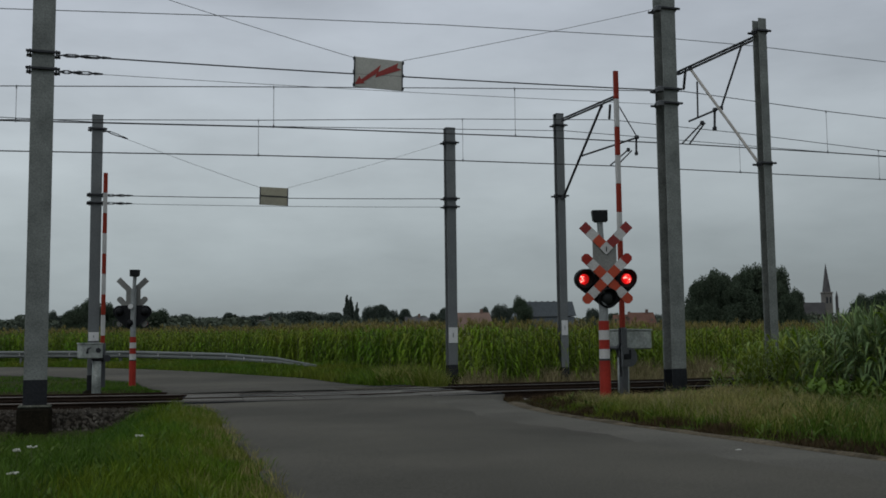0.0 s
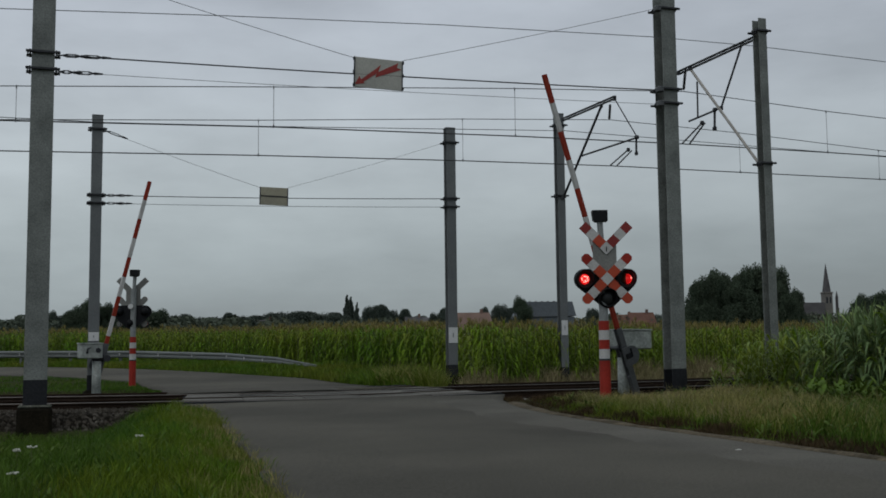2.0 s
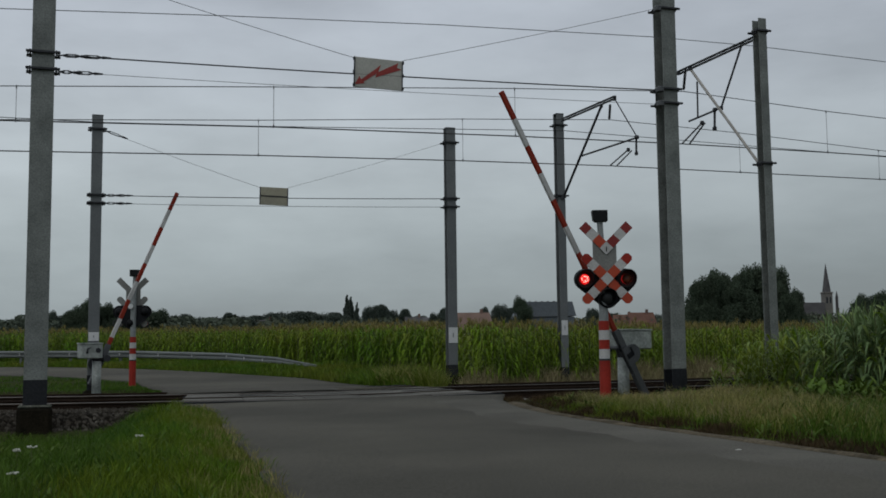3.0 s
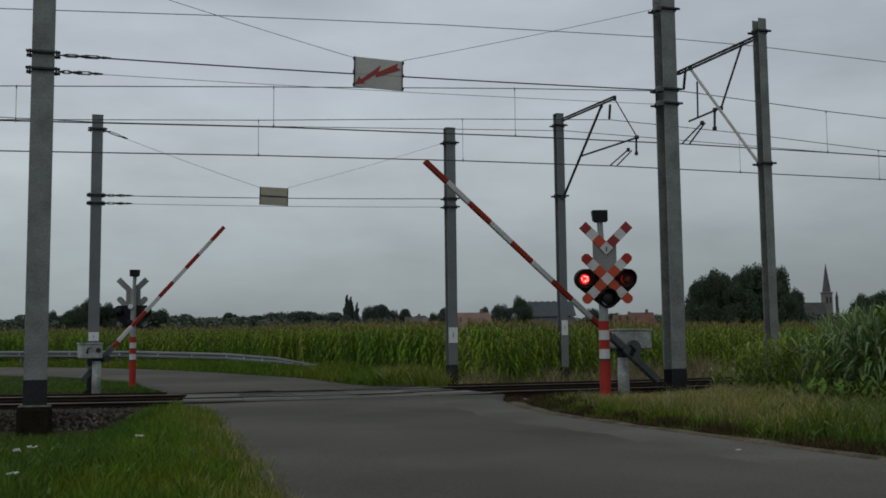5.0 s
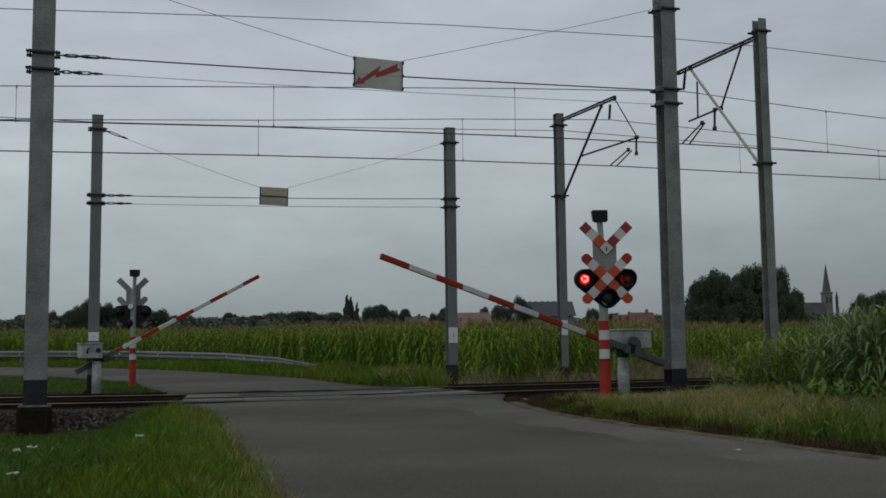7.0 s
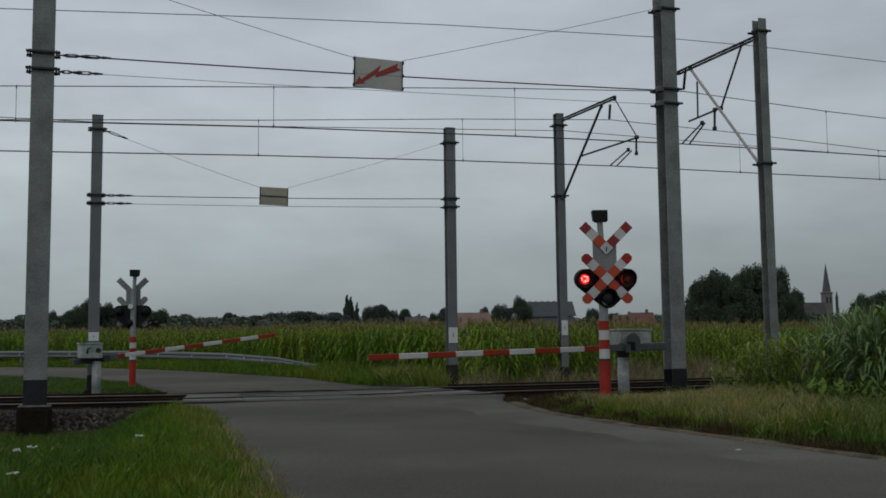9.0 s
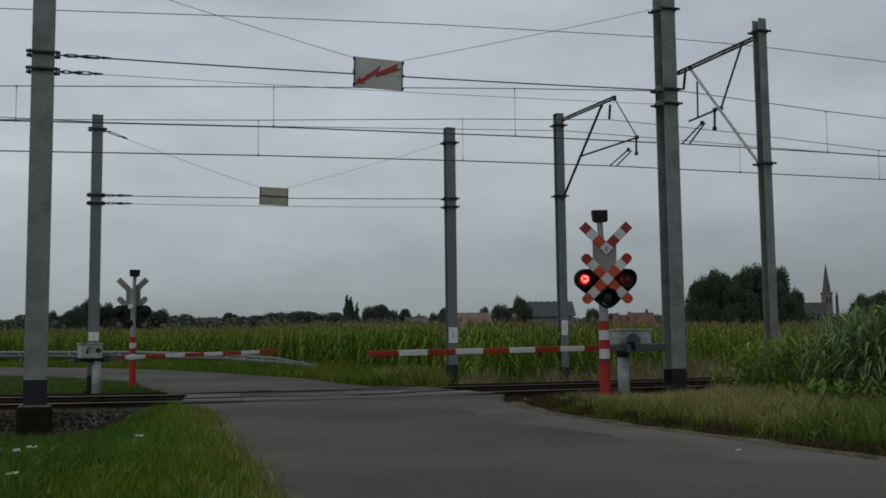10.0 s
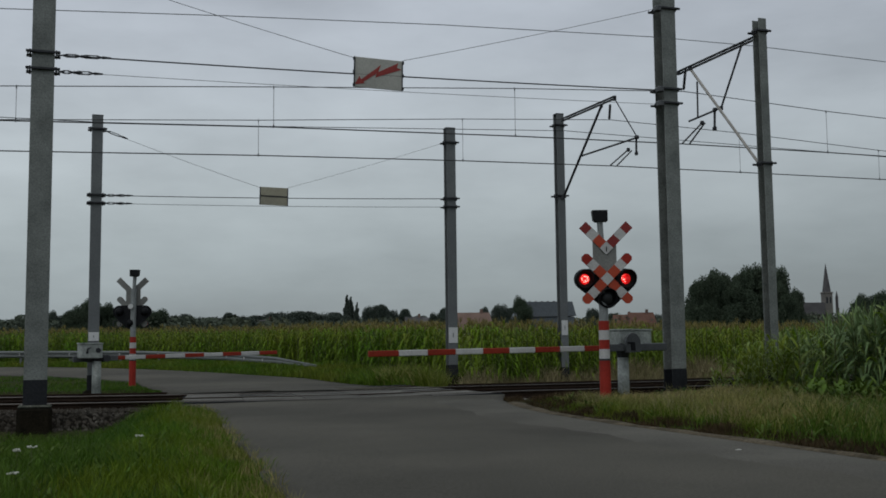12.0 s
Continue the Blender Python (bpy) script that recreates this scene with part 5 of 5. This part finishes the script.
def build_distance():
    # the last three kinds carry distance haze in their leaf colour
    kinds = [tree_kind(1, False), tree_kind(2, False), tree_kind(3, True, "haze_leaf"), tree_kind(4, False, "haze_leaf"), tree_kind(5, False, "haze_leaf")]
    g = random.Random(9)
    used = set()
    for x, y, h, w, k in TREES:
        # trees further off take the haze-coloured crowns
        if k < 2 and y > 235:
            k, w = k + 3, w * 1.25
        elif k < 2 and x < 0:
            w *= 1.35
        o = kinds[k] if k not in used else copy_thing(kinds[k], Matrix())
        used.add(k)
        base = 0.6
        w *= g.uniform(0.85, 1.25)
        if k > 2 and x < -28:
            w, h = w * 1.7, h * g.uniform(0.93, 1.0)
        sx = w / (0.75 if k == 2 else 3.6)
        o.matrix_basis = Matrix.Translation((x, y, base)) @ Matrix.Rotation(g.uniform(0, 6.28), 4, "Z") @ Matrix.Diagonal((sx, sx, (h - base) / 9.9, 1))
    # low hedge along the far field edges, haze put into its colour
    r = random.Random(21)
    vs, fs = [], []
    for i in range(95000):
        a = r.uniform(-0.43, 0.43)
        if i % 5 == 0:
            a = r.uniform(-0.43, -0.18)
        d = 255 + 90 * r.random() if i % 5 else 186 + 30 * r.random()
        h = (9.5 + 1.8 * noise.noise(Vector((a * 22, 0, 0))) + 1.3 * noise.noise(Vector((a * 90, d * 0.02, 5)))) * d / 300 * (1.0 if i % 5 else 1.14)
        p = Vector((a * d, d, 0.4 + h * (0.25 + 0.75 * r.random())))
        u = Vector((r.gauss(0, 1), r.gauss(0, 1), r.gauss(0, 1))).normalized()
        w = u.orthogonal().normalized() * r.uniform(0.2, 0.46)
        q = u.cross(w).normalized() * r.uniform(0.16, 0.38)
        k = len(vs)
        vs += [p - w, p + q, p + w, p - q]
        fs.append((k, k + 1, k + 2, k + 3))
    tagged(soup("far_hedge", vs, fs, "hedge", None, "hedges and bushes along the far fields, paled as by haze", "stuff"), category="hedge")
    for x, y, h, w, wall, roof in HOUSES:
        house(x, y, h * 0.93, max(w, 2.6), wall, roof)
    # long grey barn
    t = thing("barn", "long grey farm barn with a shallow roof", "barn", pose(22.3, 232, 0.5, 0, 0, 4))
    w, e, r0 = 6.0, 7.6, 10.9
    part("wall", box(B(), (0, 6, e / 2), (2 * w, 12, e)), "barn", t)
    part("roof", prism(B(), [(-w - 0.3, e), (-w + 1.2, r0), (w - 0.5, r0), (w + 0.3, e + 0.2)], -0.4, 12.4), "barn", t)
    part("door", box(B(), (-2, -0.05, 2), (3, 0.1, 4)), "tiles", t)
    for i in range(7):
        part("roof_vent", box(B(), (-4.2 + 1.35 * i, 6, r0 + 0.15), (0.35, 1.2, 0.5), 0.03), "tiles", t)
    # church with a tall spire
    t = thing("church", "village church with a slender dark spire", "church", pose(185.6, 520, 0, 0, 0, 8))
    part("tower", box(B(), (0, 0, 13.5), (3.9, 3.9, 27)), "stone", t, "pale stone tower")
    bm = B()
    bmesh.ops.create_cone(bm, cap_ends=True, segments=8, radius1=2.2, radius2=0.05, depth=14.5, matrix=Matrix.Translation((0, 0, 34.2)))
    part("spire", bm, "tiles", t, "dark slate spire")
    part("parapet", box(B(), (0, 0, 27.05), (4.5, 4.5, 0.7), 0.1), "stone", t)
    bm = tube(B(), (4.6, -1, 10), (4.6, -1, 24.4), 0.7, None, 8)
    tube(bm, (4.6, -1, 24.3), (4.6, -1, 28), 0.8, 0.05, 8)
    part("stair_turret", bm, "tiles", t, "small dark pointed turret")
    for s in (-0.9, 0.9):
        part("belfry_opening", box(B(), (s, -1.96, 23.5), (0.9, 0.1, 3.0)), "glass", t)
    part("nave", box(B(), (-10.5, 2, 8), (16, 9, 16)), "brick", t)
    part("nave_roof", prism(B(), [(-19, 16), (-18.4, 22.3), (-2.6, 22.3), (-2.2, 16)], -3, 7), "tiles", t)


def house(x, y, h, w, wall, roof):
    t = thing("house", "small village house with a pitched roof", "house", pose(x, y, 0.4, 0, 0, (x * 7) % 17 - 8), "village houses")
    e = h * 0.55
    part("wall", box(B(), (0, 4, e / 2), (2 * w, 8, e)), wall, t)
    bm = B()
    q = [(-w - .3, -0.4, e), (w + .3, -0.4, e), (w + .3, 8.4, e), (-w - .3, 8.4, e), (-w - .1, 4, h - 0.4), (w + .1, 4, h - 0.4)]
    v = [bm.verts.new(p) for p in q]
    for f in ((0, 1, 5, 4), (2, 3, 4, 5), (0, 4, 3), (1, 2, 5), (3, 2, 1, 0)):
        bm.faces.new([v[i] for i in f])
    rf = part("roof", bm, roof, t)
    part("chimney", box(B(), (w * 0.5, 4, h - 0.3), (0.6, 0.6, 1.3)), "brick", rf)
    for s in (-0.55, 0.0, 0.55):
        part("window", box(B(), (w * s, -0.03, e * 0.62), (0.9, 0.1, 1.3)), "glass", t)


build_ground()
build_road()
build_tracks()
build_masts()
build_overhead()
near_signal, near_drums = build_signal(2.90, 19.5, 0.0, 0, "red and white crossing signal with two lit red lamps")
far_signal, far_drums = build_signal(-9.33, 32.3, 0.02, 184, "crossing signal seen from behind, grey boards and black lamp backs", (-0.36, 0.46))
near_barrier, near_arm, near_pivot = build_barrier(3.275, 20.717, 0.0, 210, 5.37, 1.03, "red and white lifting barrier with grey drive box", -0.40, 0.79, 1.18, 1.05, 0.555)
far_barrier, far_arm, far_pivot = build_barrier(-8.49, 26.99, 0.02, 32, 4.73, 0.90, "red and white lifting barrier on the far side", -0.37, 0.54, 1.08, 0.72, 0.52)
build_guard_rail()
build_maize()
build_grass()
build_distance()


# ---- what moves: both booms come down, the red lamps flash by turns ----
def motions():
    near = ((0, 90), (0.5, 89.7), (0.7, 88.0), (1.0, 84.3), (1.5, 77.8), (2.0, 71.5), (2.5, 66.0), (3.0, 60.2), (3.2, 57.7), (4.0, 48.4), (5.0, 37.3),
            (5.5, 32.3), (6.0, 27.2), (6.5, 22.4), (7.0, 17.0), (7.2, 15.2), (7.8, 9.8), (8.4, 3.9), (8.8, -0.1), (8.9, -1.05), (9.0, -1.3), (9.1, -1.2), (9.2, -0.75), (9.3, -0.25), (9.5, -0.25), (9.65, -0.55), (9.8, -0.65), (12.0, -0.65))
    far = ((0, 90), (0.5, 90), (0.7, 89.2), (1.0, 86.6), (1.5, 80.5), (2.0, 75.9), (2.5, 71.2), (3.0, 66.3), (3.2, 64.5), (4.0, 56.8), (5.0, 47.2), (5.5, 41.8),
           (6.0, 36.8), (6.5, 31.6), (7.0, 26.9), (7.2, 25.1), (8.0, 16.5), (8.8, 8.2), (9.0, 6.4), (9.2, 4.2), (9.5, 2.4), (10.0, 0.8), (12.0, 0.5))
    walk(near_arm, [(t, pose(0, 0, near_pivot, 0, -a, 0)) for t, a in near])
    walk(far_arm, [(t, pose(0, 0, far_pivot, 0, -a - 0.75 * math.cos(radians(a)), 0)) for t, a in far])
    for drums in (near_drums, far_drums):
        # each lamp drum flips its lit face forward and away again about once a second
        for lamp, lit_from, lit_for, beat in zip(drums, (0.935, 0.585), (0.72, 0.465), (0.954, 0.95)):
            p = lamp.matrix_basis.translation.copy()
            rows = []
            for k in range(-1, 13):
                t0 = lit_from + beat * k
                for mid, base in ((t0, -180), (t0 + lit_for, 0)):
                    for dt, a in ((-0.06, 0), (-0.02, 60), (0.02, 120), (0.06, 180)):
                        rows.append((mid + dt, 360 * k + base + a))
            at = [r for r in rows if 0.0 < r[0] < 12.0]
            before = [r for r in rows if r[0] <= 0.0][-1]
            after = [r for r in rows if r[0] >= 12.0]
            first = before[1] + (at[0][1] - before[1]) * (0 - before[0]) / (at[0][0] - before[0])
            last = at[-1][1]
            if after:
                last += (after[0][1] - last) * (12.0 - at[-1][0]) / (after[0][0] - at[-1][0])
            walk(lamp, [(u, pose(p.x, p.y, p.z, 0, 0, a)) for u, a in [(0.0, first)] + at + [(12.0, last)]])


motions()
